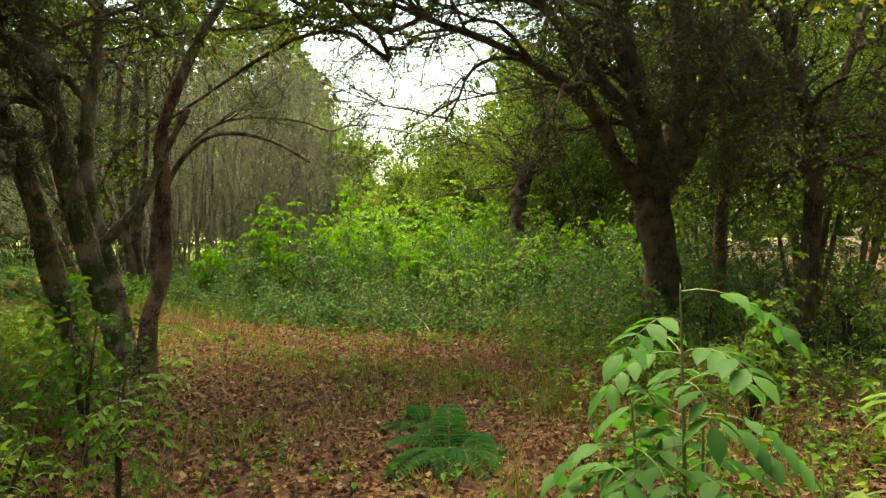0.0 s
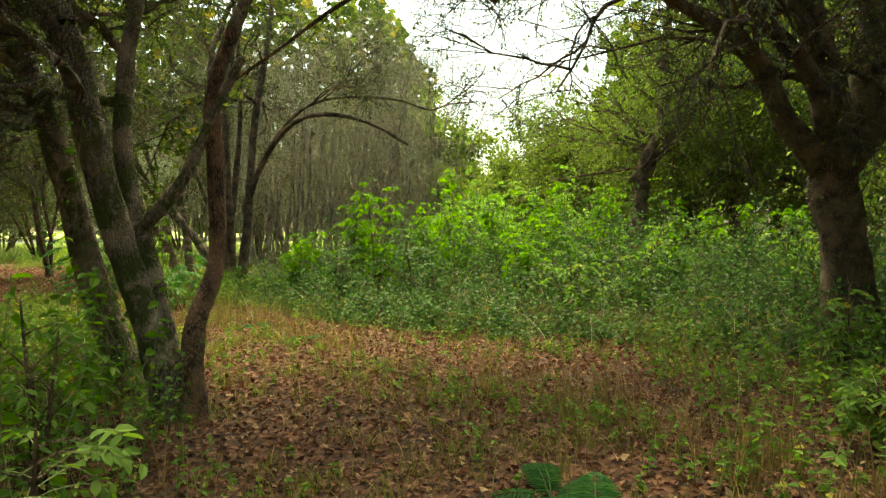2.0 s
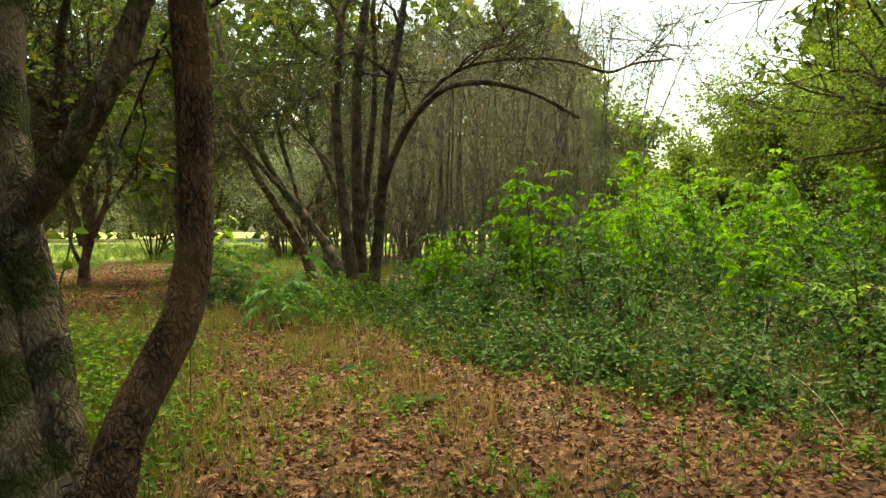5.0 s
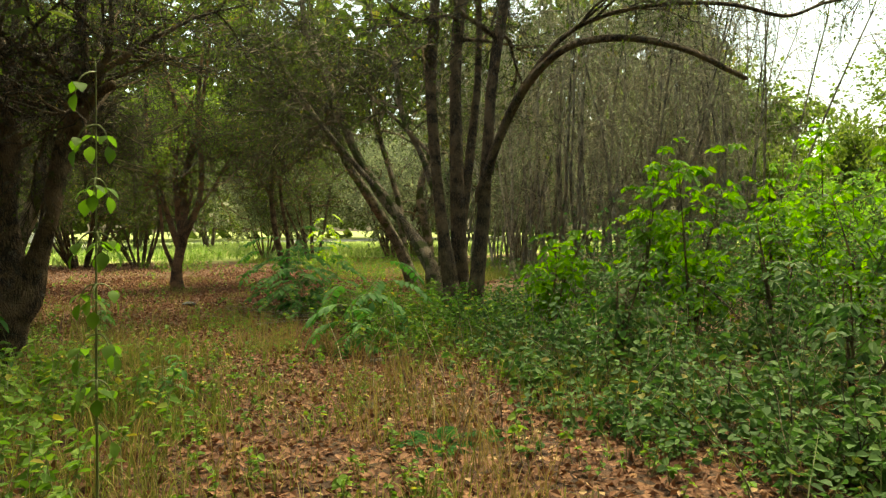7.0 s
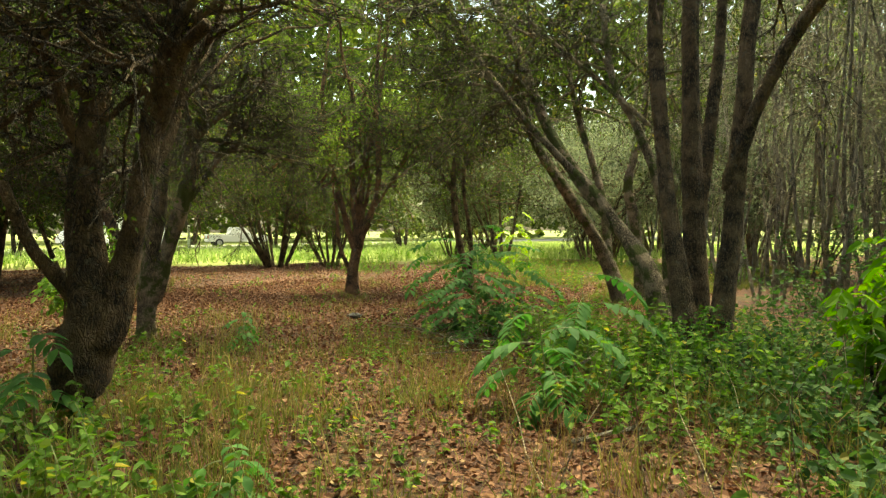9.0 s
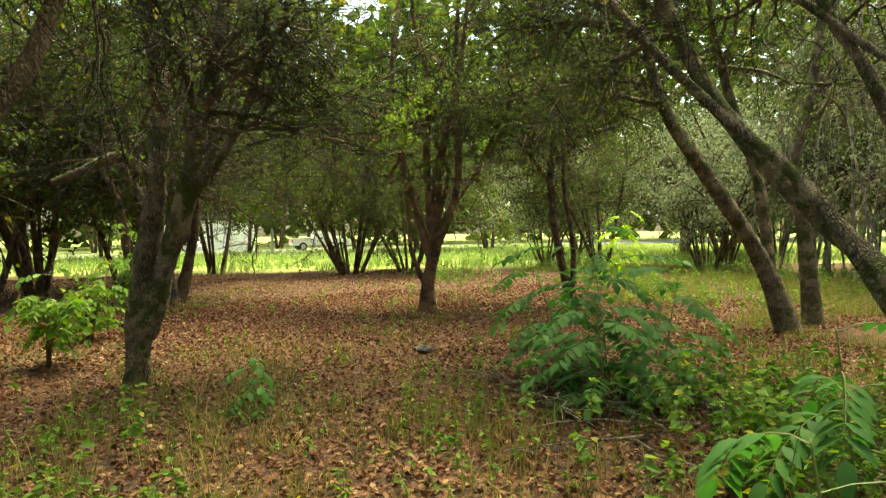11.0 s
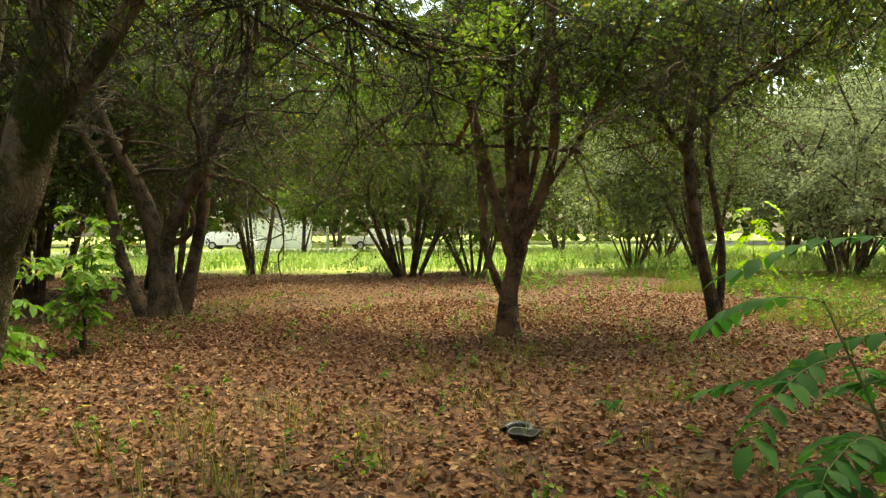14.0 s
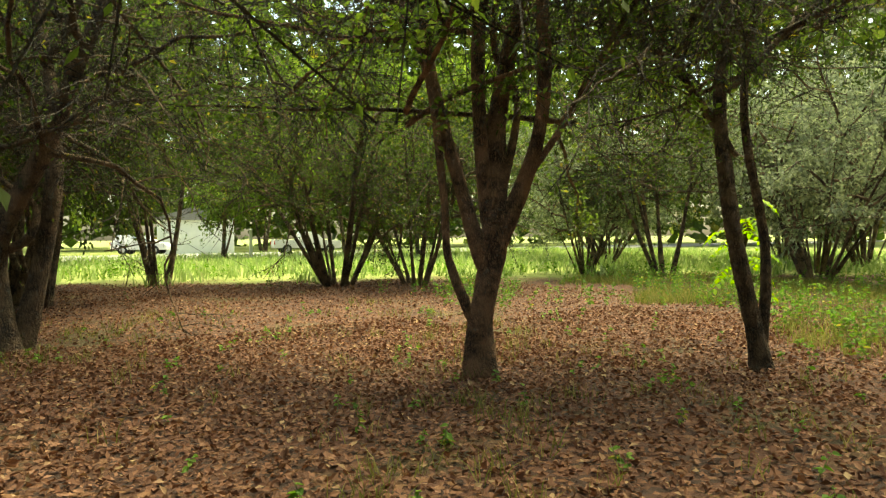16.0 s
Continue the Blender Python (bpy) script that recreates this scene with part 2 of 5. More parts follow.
def part(name, me, parent=None, label="", at=None):
    ob = new(name, me)
    ob.parent = parent
    if at is not None:
        ob.matrix_basis = at
    return tagged(ob, label) if label else ob


def unit(v):
    return v / np.maximum(np.linalg.norm(v, axis=-1, keepdims=True), 1e-9)


def tubes(P, rad, sides=3):
    """Tubes along n lines of k points: P (n, k, 3), rad (n, k). Gives verts and quads."""
    P, rad = np.asarray(P, float), np.asarray(rad, float)
    n, k, _ = P.shape
    T = unit(np.gradient(P, axis=1))
    ref = np.eye(3)[np.argmin(np.abs(T).max(1), axis=1)][:, None]
    U = unit(np.cross(T, ref))
    V = np.cross(T, U)
    ang = np.arange(sides) * 2 * np.pi / sides
    ring = U[:, :, None] * np.cos(ang)[:, None] + V[:, :, None] * np.sin(ang)[:, None]
    verts = (P[:, :, None] + ring * rad[..., None, None]).reshape(-1, 3)
    i = np.arange(n)[:, None, None] * k * sides + np.arange(k - 1)[None, :, None] * sides
    s = np.arange(sides)[None, None, :]
    s2 = (s + 1) % sides
    quads = np.stack([i + s, i + s2, i + sides + s2, i + sides + s], -1).reshape(-1, 4)
    return verts, quads


def spline(pts, per=5):
    """A smooth line through points of any width (Catmull-Rom)."""
    p = np.asarray(pts, float)
    p = np.vstack([2 * p[0] - p[1], p, 2 * p[-1] - p[-2]])
    u = (np.arange(per) / per)[:, None]
    out = []
    for a, b, c, d in zip(p[:-3], p[1:-2], p[2:-1], p[3:]):
        out.append(0.5 * (2 * b + (c - a) * u + (2 * a - 5 * b + 4 * c - d) * u**2 + (3 * b - a - 3 * c + d) * u**3))
    return np.vstack(out + [p[-2:-1]])


def limb_mesh(name, line, mat, sides=10, knobs=0.2):
    """One trunk or limb: a line of (x, y, z, radius), with knots, flutes and a flared foot."""
    line = np.asarray(line, float)
    P, rad = line[:, :3].copy(), line[:, 3]
    P[1:-1] += R.normal(0, 0.02, (len(P) - 2, 3)) * rad[1:-1, None]
    v, q = tubes(P[None], rad[None], sides)
    c = np.repeat(P, sides, 0)
    ph = R.uniform(0, 6.28, 4)
    ang = np.tile(np.arange(sides) * 2 * np.pi / sides, len(P))
    row = np.repeat(np.arange(len(P)), sides)
    swell = np.convolve(R.normal(0, 1, len(P) + 4), np.ones(5) / 5, "valid")
    g = 1 + knobs * (0.35 * np.sin(3 * ang + ph[0] + row * 0.3) + 0.3 * np.sin(2 * ang + ph[1] - row * 0.5) + 0.25 * np.sin(5 * ang + ph[2] + row * 0.7)) + R.normal(0, knobs * 0.09, len(v)) + knobs * 0.3 * swell[row]
    v = c + (v - c) * g[:, None]
    tip = len(v)
    v = np.vstack([v, P[-1:] + (P[-1] - P[-2]) * 0.3])
    s = np.arange(sides) + (len(P) - 1) * sides
    cap = np.stack([s, np.roll(s, -1), np.full(sides, tip), np.full(sides, tip)], -1)
    faces = np.vstack([np.hstack([q[:, :3]]), q[:, [0, 2, 3]], cap[:, :3]])
    return mesh_of(name, v, faces, mat, True)


def leaf_arrays(P, L, W, D=None, up=0.5, fold=0.25, droop=0.15, fine=False):
    """Folded leaves from points P along directions D, of length L and half width W: two triangles each, or four where fine."""
    n = len(P)
    if D is None:
        D = R.normal(0, 1, (n, 3)) * (1, 1, 0.45)
    D = unit(D)
    N = unit(R.normal(0, 1, (n, 3)) * (1 - up) + np.array([0, 0, up]))
    S = unit(np.cross(D, N))
    N = np.cross(S, D)
    L, W = np.broadcast_to(L, n)[:, None], np.broadcast_to(W, n)[:, None]
    tip = P + D * L - np.array([0, 0, 1.0]) * L * droop
    if fine:
        lo, hi = P + D * L * 0.22, P + D * L * 0.62 - np.array([0, 0, 1.0]) * L * droop * 0.4
        v = np.stack([P, lo + S * W * 0.85 + N * W * fold, hi + S * W * 0.9 + N * W * fold, tip, hi - S * W * 0.9 + N * W * fold, lo - S * W * 0.85 + N * W * fold], 1).reshape(-1, 3)
        i = np.arange(n)[:, None] * 6
        f = np.concatenate([i + [0, 1, 2], i + [0, 2, 3], i + [0, 3, 4], i + [0, 4, 5]], 1).reshape(-1, 3)
        return v, f
    mid = P + D * L * 0.45
    v = np.stack([P, mid + S * W + N * W * fold, tip, mid - S * W + N * W * fold], 1).reshape(-1, 3)
    i = np.arange(n)[:, None] * 4
    f = np.concatenate([i + [0, 1, 2], i + [0, 2, 3]], 1).reshape(-1, 3)
    return v, f


def joined(items):
    vs, fs, k = [], [], 0
    for v, f in items:
        vs.append(v)
        fs.append(np.asarray(f) + k)
        k += len(v)
    return np.vstack(vs), np.vstack(fs)


def tri(q):
    return np.vstack([q[:, :3], q[:, [0, 2, 3]]])


def shoots(P, D, length, k, sag, wild):
    """n curved lines of k points from P along D; sag bends them down (or up, below 0), wild makes them crooked."""
    n = len(P)
    D = unit(D)
    step = (np.broadcast_to(length, n) / (k - 1))[:, None]
    pts = [P]
    for i in range(k - 1):
        D = unit(D + R.normal(0, wild, (n, 3)) - np.array([0, 0, sag]))
        pts.append(pts[-1] + D * step)
    return np.stack(pts, 1)


def along(P, count, lo, hi):
    """count points on each of the lines P (n, k, 3), between the shares lo and hi of their length; with the tangents."""
    n, k, _ = P.shape
    u = R.uniform(lo, hi, (n, count)) * (k - 1)
    i = np.minimum(u.astype(int), k - 2)
    f = (u - i)[..., None]
    row = np.arange(n)[:, None]
    a, b = P[row, i], P[row, i + 1]
    return (a + (b - a) * f).reshape(-1, 3), unit(b - a).reshape(-1, 3)


def grow_crown(root, at, branches, twigs_per, fine_per, leaves_per, leaf, leaf_material, twig_material, sag=0.05, spread=0.9, twig_len=0.7, low=0.25, twig_r=0.008):
    """Twigs and leaves on the given branches (n, k, 3), as two parts under root."""
    p, d = along(branches, twigs_per, low, 1.0)
    tw = shoots(p, d * 0.6 + R.normal(0, spread, p.shape) * (1, 1, 0.6), R.uniform(0.5, 1.3, len(p)) * twig_len, 4 if fine_per else 3, sag, 0.25)
    tw = tw[free(tw, at, 1.3).all(1)]
    items = [tubes(tw, np.linspace(twig_r, twig_r * 0.45, tw.shape[1])[None].repeat(len(tw), 0), 3)]
    last = tw
    if fine_per:
        p2, d2 = along(tw, fine_per, 0.2, 1.0)
        last = shoots(p2, d2 * 0.7 + R.normal(0, 0.7, p2.shape), R.uniform(0.2, 0.5, len(p2)) * twig_len / 0.7, 2, sag, 0.25)
        last = last[free(last, at, 1.3).all(1)]
        items.append(tubes(last, np.linspace(twig_r * 0.5, twig_r * 0.3, 2)[None].repeat(len(last), 0), 3))
    tagged(part("twig_spray", mesh_of("twig_spray", *joined(items), twig_material), root), kind="stuff")
    if leaves_per:
        lp, ld = along(last, leaves_per, 0.1, 1.0)
        lp = lp + R.normal(0, leaf * 0.7, lp.shape)
        ok = free(lp, at, 1.3)
        lp, ld = lp[ok], ld[ok]
        size = R.uniform(0.7, 1.3, len(lp)) * leaf
        v, f = leaf_arrays(lp, size, size * 0.3, ld + R.normal(0, 0.8, lp.shape) - np.array([0, 0, 0.2]), 0.55)
        part("crown", mesh_of("crown", v, f, leaf_material), root)


def tree(at, stems, label, bark=None, top=6.0, boughs=7, bough_len=2.2, leaf=0.043, twigs_per=5, fine_per=5, leaves_per=7, leaf_material=None, twig_material=None,
         reach=0.35, name="tree", crown_from=2.1, sag=0.04, category="tree", group="", slim=0.82, twig_len=0.75, far=False, high=0, high_leaves=34, high_reach=1.0, odd_bark=None):
    """A tree: each stem a part, boughs out of the stems, twigs, and a crown of leaves."""
    bark, leaf_material, twig_material = bark or BARK, leaf_material or CROWN, twig_material or TWIG
    root = tagged(new(name), label, category, group)
    root.matrix_basis = pose(at[0], at[1], 0)
    lines = []
    for s in stems:
        line = np.asarray(s, float)
        line[:, 3] *= slim
        line[0, 2] = max(line[0, 2], -0.1) if line[0, 2] > 0.25 else -0.1
        if line[0, 2] > 0.25:
            root_end = line[0] - (line[1] - line[0]) * 0.4
            root_end[3] = line[0, 3] * 0.5
            line = np.vstack([root_end, line])
        line = spline(line, 6)
        part("stem", limb_mesh("stem", line, odd_bark if odd_bark and not lines else bark, 7 if far else 14 if line[0, 3] > 0.08 else 8), root)
        if line[-1, 2] < top and line[-1, 3] > 0.045:
            end, way = line[-1], unit(line[-1, :3] - line[-4, :3])
            up = shoots(end[None, :3], (way + np.array([0, 0, 0.8]))[None], (top - end[2]) * 1.1, 7, -0.05, 0.16)[0]
            ext = np.hstack([up, np.linspace(end[3] * 0.98, 0.012, 7)[:, None]])
            part("upper_stem", limb_mesh("upper_stem", spline(ext, 2), bark, 7), root)
            line = np.vstack([line, ext[1:]])
        lines.append(line)
    allb = []
    for line in lines:
        zs = line[:, 2]
        ok = np.where(zs > crown_from)[0]
        if len(ok) < 2:
            continue
        for _ in range(boughs):
            i = R.choice(ok)
            out = np.array([line[i, 0], line[i, 1], 0]) * 0.5 + R.normal(0, 1, 3) * (1, 1, 0)
            d = unit(out) + np.array([0, 0, R.uniform(0.05, 0.3 + reach * 2)])
            ln = bough_len * R.uniform(0.55, 1.2)
            b = shoots(line[i][None, :3], d[None], ln, 8, sag, 0.23)[0]
            if not free(b, at, 1.2).all():
                continue
            r0 = min(line[i, 3] * 0.6, 0.045)
            if not far:
                part("bough", limb_mesh("bough", np.hstack([b, np.linspace(r0, 0.008, 8)[:, None]]), bark, 5), root)
            allb.append(b)
    # extra upper boughs and leaves, largely above the view, added to shade the ground
    if high:
        tips = np.array([ln[-1, :3] for ln in lines if ln[-1, 2] > 3.5])
        p = tips[R.integers(0, len(tips), high)] - np.column_stack([np.zeros((high, 2)), R.uniform(0, 1.2, high)])
        hb = shoots(p, np.column_stack([R.normal(0, 1, (high, 2)), R.uniform(0.0, 0.5, high)]), R.uniform(2.2, 4.2, high) * high_reach, 8, 0.03, 0.16)
        tagged(part("upper_bough_spray", mesh_of("upper_bough_spray", *tubes(hb, np.linspace(0.035, 0.008, 8)[None].repeat(high, 0), 5), bark, True), root), kind="stuff")
        p, d = along(hb, 14, 0.15, 1.0)
        ht = shoots(p, d * 0.7 + R.normal(0, 0.8, p.shape) * (1, 1, 0.6), R.uniform(0.3, 0.9, len(p)), 4, 0.04, 0.25)
        tagged(part("upper_twig_spray", mesh_of("upper_twig_spray", *tubes(ht, np.linspace(0.008, 0.003, 4)[None].repeat(len(ht), 0), 3), twig_material), root), kind="stuff")
        q, d = along(ht, high_leaves, 0.1, 1.0)
        q = q + R.normal(0, 0.06, q.shape)
        tagged(part("high_crown", mesh_of("high_crown", *leaf_arrays(q, R.uniform(0.05, 0.1, len(q)), 0.026, None, 0.5), leaf_material), root), kind="stuff")
    if allb and far:
        tagged(part("bough_spray", mesh_of("bough_spray", *tubes(np.array(allb), np.linspace(0.04, 0.008, 8)[None].repeat(len(allb), 0), 4), bark, True), root), kind="stuff")
    if allb and not far:
        p, d = along(np.array(allb), 3, 0.2, 0.95)
        side = shoots(p, d * 0.8 + R.normal(0, 0.6, p.shape) * (1, 1, 0.7), R.uniform(0.35, 0.75, len(p)) * bough_len * 0.7, 8, sag, 0.2)
        side = side[free(side, at, 1.2).all(1)]
        tagged(part("side_branch_spray", mesh_of("side_branch_spray", *tubes(side, np.linspace(0.016, 0.006, 8)[None].repeat(len(side), 0), 4), bark, True), root), kind="stuff")
        allb += list(side)
    if allb:
        grow_crown(root, at, np.array(allb), twigs_per, fine_per, leaves_per, leaf, leaf_material, twig_material, sag, twig_len=twig_len)
    return root


# ---- the ground, one sheet to the horizon ----
def ground_height(x, y):
    return 0.05 * np.sin(x * 0.5 + 1) * np.sin(y * 0.43) + 0.02 * np.sin(x * 1.7 + y * 1.3) - 0.03


g = np.concatenate([-np.geomspace(900, 62, 14), np.arange(-60, 40.1, 0.5), np.geomspace(45, 900, 14)])
gx, gy = np.meshgrid(g, g)
gv = np.stack([gx, gy, ground_height(gx, gy)], -1).reshape(-1, 3)
n = len(g)
i = (np.arange(n - 1)[:, None] * n + np.arange(n - 1)).ravel()
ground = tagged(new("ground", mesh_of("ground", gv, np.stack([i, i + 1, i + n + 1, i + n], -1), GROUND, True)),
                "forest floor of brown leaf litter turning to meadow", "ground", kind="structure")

# ---- the trees near the path ----
MOSSY_AT, MOSSY = (-2.95, 6.60), [  # foot; stems as (x, y, height, radius) from the foot
    [(0.05, 0.01, -0.04, 0.16), (0.02, 0.06, 0.34, 0.118), (0.0, 0.2, 0.71, 0.1), (0.04, 0.46, 1.18, 0.09), (-0, 0.53, 1.96, 0.086), (-0.02, 0.54, 2.55, 0.082), (0.11, 0.64, 3.12, 0.075)],
    [(-0.04, -0.01, -0, 0.19), (-0.25, -0.05, 0.6, 0.14), (-0.44, -0.07, 1.2, 0.13), (-0.54, -0.18, 1.79, 0.138), (-0.63, -0.29, 2.46, 0.126), (-0.68, -0.39, 2.89, 0.115)],
    [(-0.16, 0.07, 0.29, 0.127), (-0.34, 0.1, 1.08, 0.11), (-0.5, 0.13, 1.64, 0.102), (-0.64, 0.22, 2.17, 0.098), (-0.68, 0.33, 2.77, 0.087), (-0.66, 0.45, 3.28, 0.079)],
    [(-0.39, 0.1, 1.45, 0.073), (-0.13, 0.12, 1.74, 0.062), (0.01, 0.17, 1.99, 0.054), (0.15, 0.21, 2.35, 0.047), (0.36, 0.28, 2.79, 0.04)],
    [(-0.67, 0.45, -0.15, 0.182), (-1.03, 0.39, 0.9, 0.151), (-1.19, 0.27, 1.78, 0.129), (-1.34, 0.16, 2.5, 0.116), (-1.55, 0.02, 3.12, 0.104)],
]
ARCHED_AT, ARCHED = (-7.15, 16.10), [  # foot; stems as (x, y, height, radius) from the foot
    [(-0.1, -0.06, -0.24, 0.28), (-0.24, -0.1, 0.79, 0.178), (-0.45, -0.06, 2.1, 0.141), (-0.61, 0.02, 3.73, 0.133), (-0.6, 0.2, 5.57, 0.125)],
    [(-0.12, 0.15, -0.27, 0.285), (-0.24, 0.24, 0.96, 0.202), (-0.34, 0.35, 2.41, 0.174), (-0.43, 0.47, 4.18, 0.156), (-0.35, 0.69, 5.78, 0.138)],
    [(0.1, 0.05, -0.24, 0.234), (0.21, 0.16, 1.44, 0.159), (0.32, 0.15, 2.64, 0.139), (0.39, 0.22, 3.75, 0.125), (0.61, 0.4, 5.51, 0.111)],
    [(0.27, 0.1, 2.09, 0.13), (0.57, 0.06, 2.76, 0.118), (1.01, -0.02, 3.42, 0.106), (1.67, -0.1, 3.88, 0.085), (2.4, 0.07, 3.95, 0.075), (3.16, 0.37, 3.75, 0.066), (3.84, 0.72, 3.36, 0.05)],
    [(1.04, -0, 3.51, 0.071), (1.51, 0.05, 4.04, 0.061), (2.11, 0.15, 4.31, 0.051), (2.91, 0.36, 4.39, 0.046), (3.64, 0.76, 4.36, 0.042), (4.27, 1.1, 4.19, 0.042), (4.74, 1.36, 4.36, 0.033), (5.29, 1.66, 4.44, 0.025)],
    [(-0.4, 0.25, 0.28, 0.145), (-0.33, 0.83, 2.95, 0.11), (-0.35, 1.1, 4.5, 0.092), (-0.41, 1.11, 5.82, 0.081)],
]
LEANING_AT, LEANING = (-7.75, 16.30), [  # foot; stems as (x, y, height, radius) from the foot
    [(0, 0, 0.02, 0.257), (-0.23, 0.07, 0.89, 0.17), (-0.87, 0.25, 1.51, 0.153), (-1.53, 0.41, 2.14, 0.144), (-2.12, 0.51, 2.84, 0.131), (-2.74, 0.57, 4, 0.123), (-3.28, 0.58, 5.08, 0.113)],
    [(-0.11, 0.04, 0.58, 0.116), (-0.96, 0.15, 1.77, 0.089), (-1.64, 0.12, 2.4, 0.082), (-2.39, -0.15, 3.31, 0.071), (-3.1, -0.36, 4.37, 0.063), (-3.49, -0.51, 4.9, 0.053)],
    [(0.03, 0.05, 0.25, 0.171), (-0.28, 0.51, 1.51, 0.104), (-0.66, 0.57, 2.59, 0.089), (-1.02, 0.47, 3.35, 0.079), (-1.18, 0.47, 4.36, 0.066)],
    [(-0.72, 0.51, 2.91, 0.057), (-1.24, 0.35, 3.44, 0.046), (-1.86, 0.08, 4.07, 0.038), (-2.26, -0.08, 4.55, 0.032)],
]
SLANTED_AT, SLANTED = (-10.90, 19.95), [  # foot; stems as (x, y, height, radius) from the foot
    [(0.09, 0.14, -0.05, 0.256), (-0.09, -0.1, 0.77, 0.177), (-0.25, -0.31, 1.32, 0.157), (-0.56, -0.75, 2.14, 0.136), (-0.88, -1.18, 2.96, 0.116), (-1.04, -1.39, 3.79, 0.095), (-1.09, -1.43, 4.47, 0.082)],
    [(-0.14, 0, 0.76, 0.124), (-0.26, 0.04, 1.8, 0.105), (-0.46, -0.05, 2.66, 0.092), (-0.73, -0.22, 3.75, 0.079), (-0.82, -0.32, 4.61, 0.064)],
    [(-0.16, 1.2, 0.25, 0.225), (-0.26, 1.1, 1.45, 0.15), (-0.36, 0.99, 2.35, 0.12), (-0.2, 1.27, 3.54, 0.097)],
]
BROAD_AT, BROAD = (3.50, 11.00), [  # foot; stems as (x, y, height, radius) from the foot
    [(0.15, -0, -0.16, 0.461), (0.06, 0.02, 1.04, 0.36), (-0.08, 0.03, 1.87, 0.36), (-0.03, 0.04, 2.33, 0.323)],
    [(-0.13, 0.04, 2.14, 0.23), (-0.73, -0.15, 2.81, 0.172), (-1.16, -0.44, 3.48, 0.141), (-2.01, -0.83, 4, 0.093), (-2.88, -1.22, 4.33, 0.065), (-3.69, -1.62, 4.5, 0.047), (-4.21, -1.92, 4.63, 0.034)],
    [(0.01, 0.04, 2.24, 0.277), (0.36, 0.26, 3.38, 0.244), (0.58, 0.38, 4.62, 0.218), (0.47, 0.5, 5.89, 0.191)],
    [(-0.08, 0.04, 2.24, 0.207), (-0.4, -0.24, 3.2, 0.152), (-1.07, -0.43, 3.96, 0.114), (-1.78, -0.72, 4.75, 0.086), (-2.28, -0.9, 5.35, 0.059)],
    [(0.15, 0.04, 2.33, 0.207), (0.69, 0.26, 3.09, 0.169), (1.01, 0.38, 4.34, 0.133), (1.62, 0.49, 5.32, 0.105)],
    [(-0.28, -0.14, 3.4, 0.109), (-0.71, -0.22, 4.46, 0.09), (-0.76, -0.2, 5.53, 0.072)],
]
THIN_AT, THIN = (4.60, 11.40), [  # foot; stems as (x, y, height, radius) from the foot
    [(0.06, 0, 0.16, 0.134), (0.09, 0.03, 1.5, 0.124), (0.19, 0.05, 2.93, 0.096), (0.08, 0.17, 4.1, 0.077), (0.28, 0.2, 5.55, 0.067)],
]
FORKED_AT, FORKED = (4.40, 8.30), [  # foot; stems as (x, y, height, radius) from the foot
    [(0.06, -0, -0.03, 0.174), (0.1, 0.02, 1.08, 0.132), (0.17, 0.05, 2.61, 0.118), (-0.08, 0.07, 3.66, 0.091), (-0.25, 0.08, 4.63, 0.077)],
    [(0.17, 0.05, 2.58, 0.091), (0.51, 0.06, 3.45, 0.077), (0.96, 0.18, 4.6, 0.063)],
    [(-0.11, 0.05, 2.82, 0.049), (-0.48, 0.16, 3.12, 0.042), (-0.84, 0.16, 3.47, 0.032)],
]
STOUT_AT, STOUT = (-9.30, 10.50), [  # foot; stems as (x, y, height, radius) from the foot
    [(0.02, 0.04, 0.29, 0.261), (0.06, 0.11, 0.78, 0.224), (0.03, 0.09, 1.34, 0.159), (0.02, 0.1, 1.82, 0.14), (-0.05, 0.21, 2.48, 0.124), (-0.19, 0.21, 3.09, 0.113), (-0.22, 0.19, 3.32, 0.098)],
    [(0.12, 0.18, 0.63, 0.187), (0.21, 0.32, 1.15, 0.131), (0.36, 0.37, 1.59, 0.11), (0.43, 0.48, 2.29, 0.102), (0.51, 0.61, 2.91, 0.091), (0.52, 0.64, 3.16, 0.08)],
    [(0.02, 0.12, 2.05, 0.067), (0.03, -0.02, 2.29, 0.062), (0.08, -0.11, 2.63, 0.057), (0.09, -0.24, 2.85, 0.049)],
    [(0.05, 0.09, 0.81, 0.082), (0.01, -0.1, 1.09, 0.069), (-0, -0.27, 1.33, 0.057), (-0.02, -0.43, 1.77, 0.045)],
    [(0.18, 0.46, 1.79, 0.057), (0.1, 0.71, 2.16, 0.052), (-0.01, 0.91, 2.69, 0.046), (0.03, 1.16, 3.22, 0.038)],
    [(0.47, 0.54, 2.29, 0.073), (0.74, 0.57, 2.7, 0.066), (1.05, 0.65, 2.87, 0.053)],
]
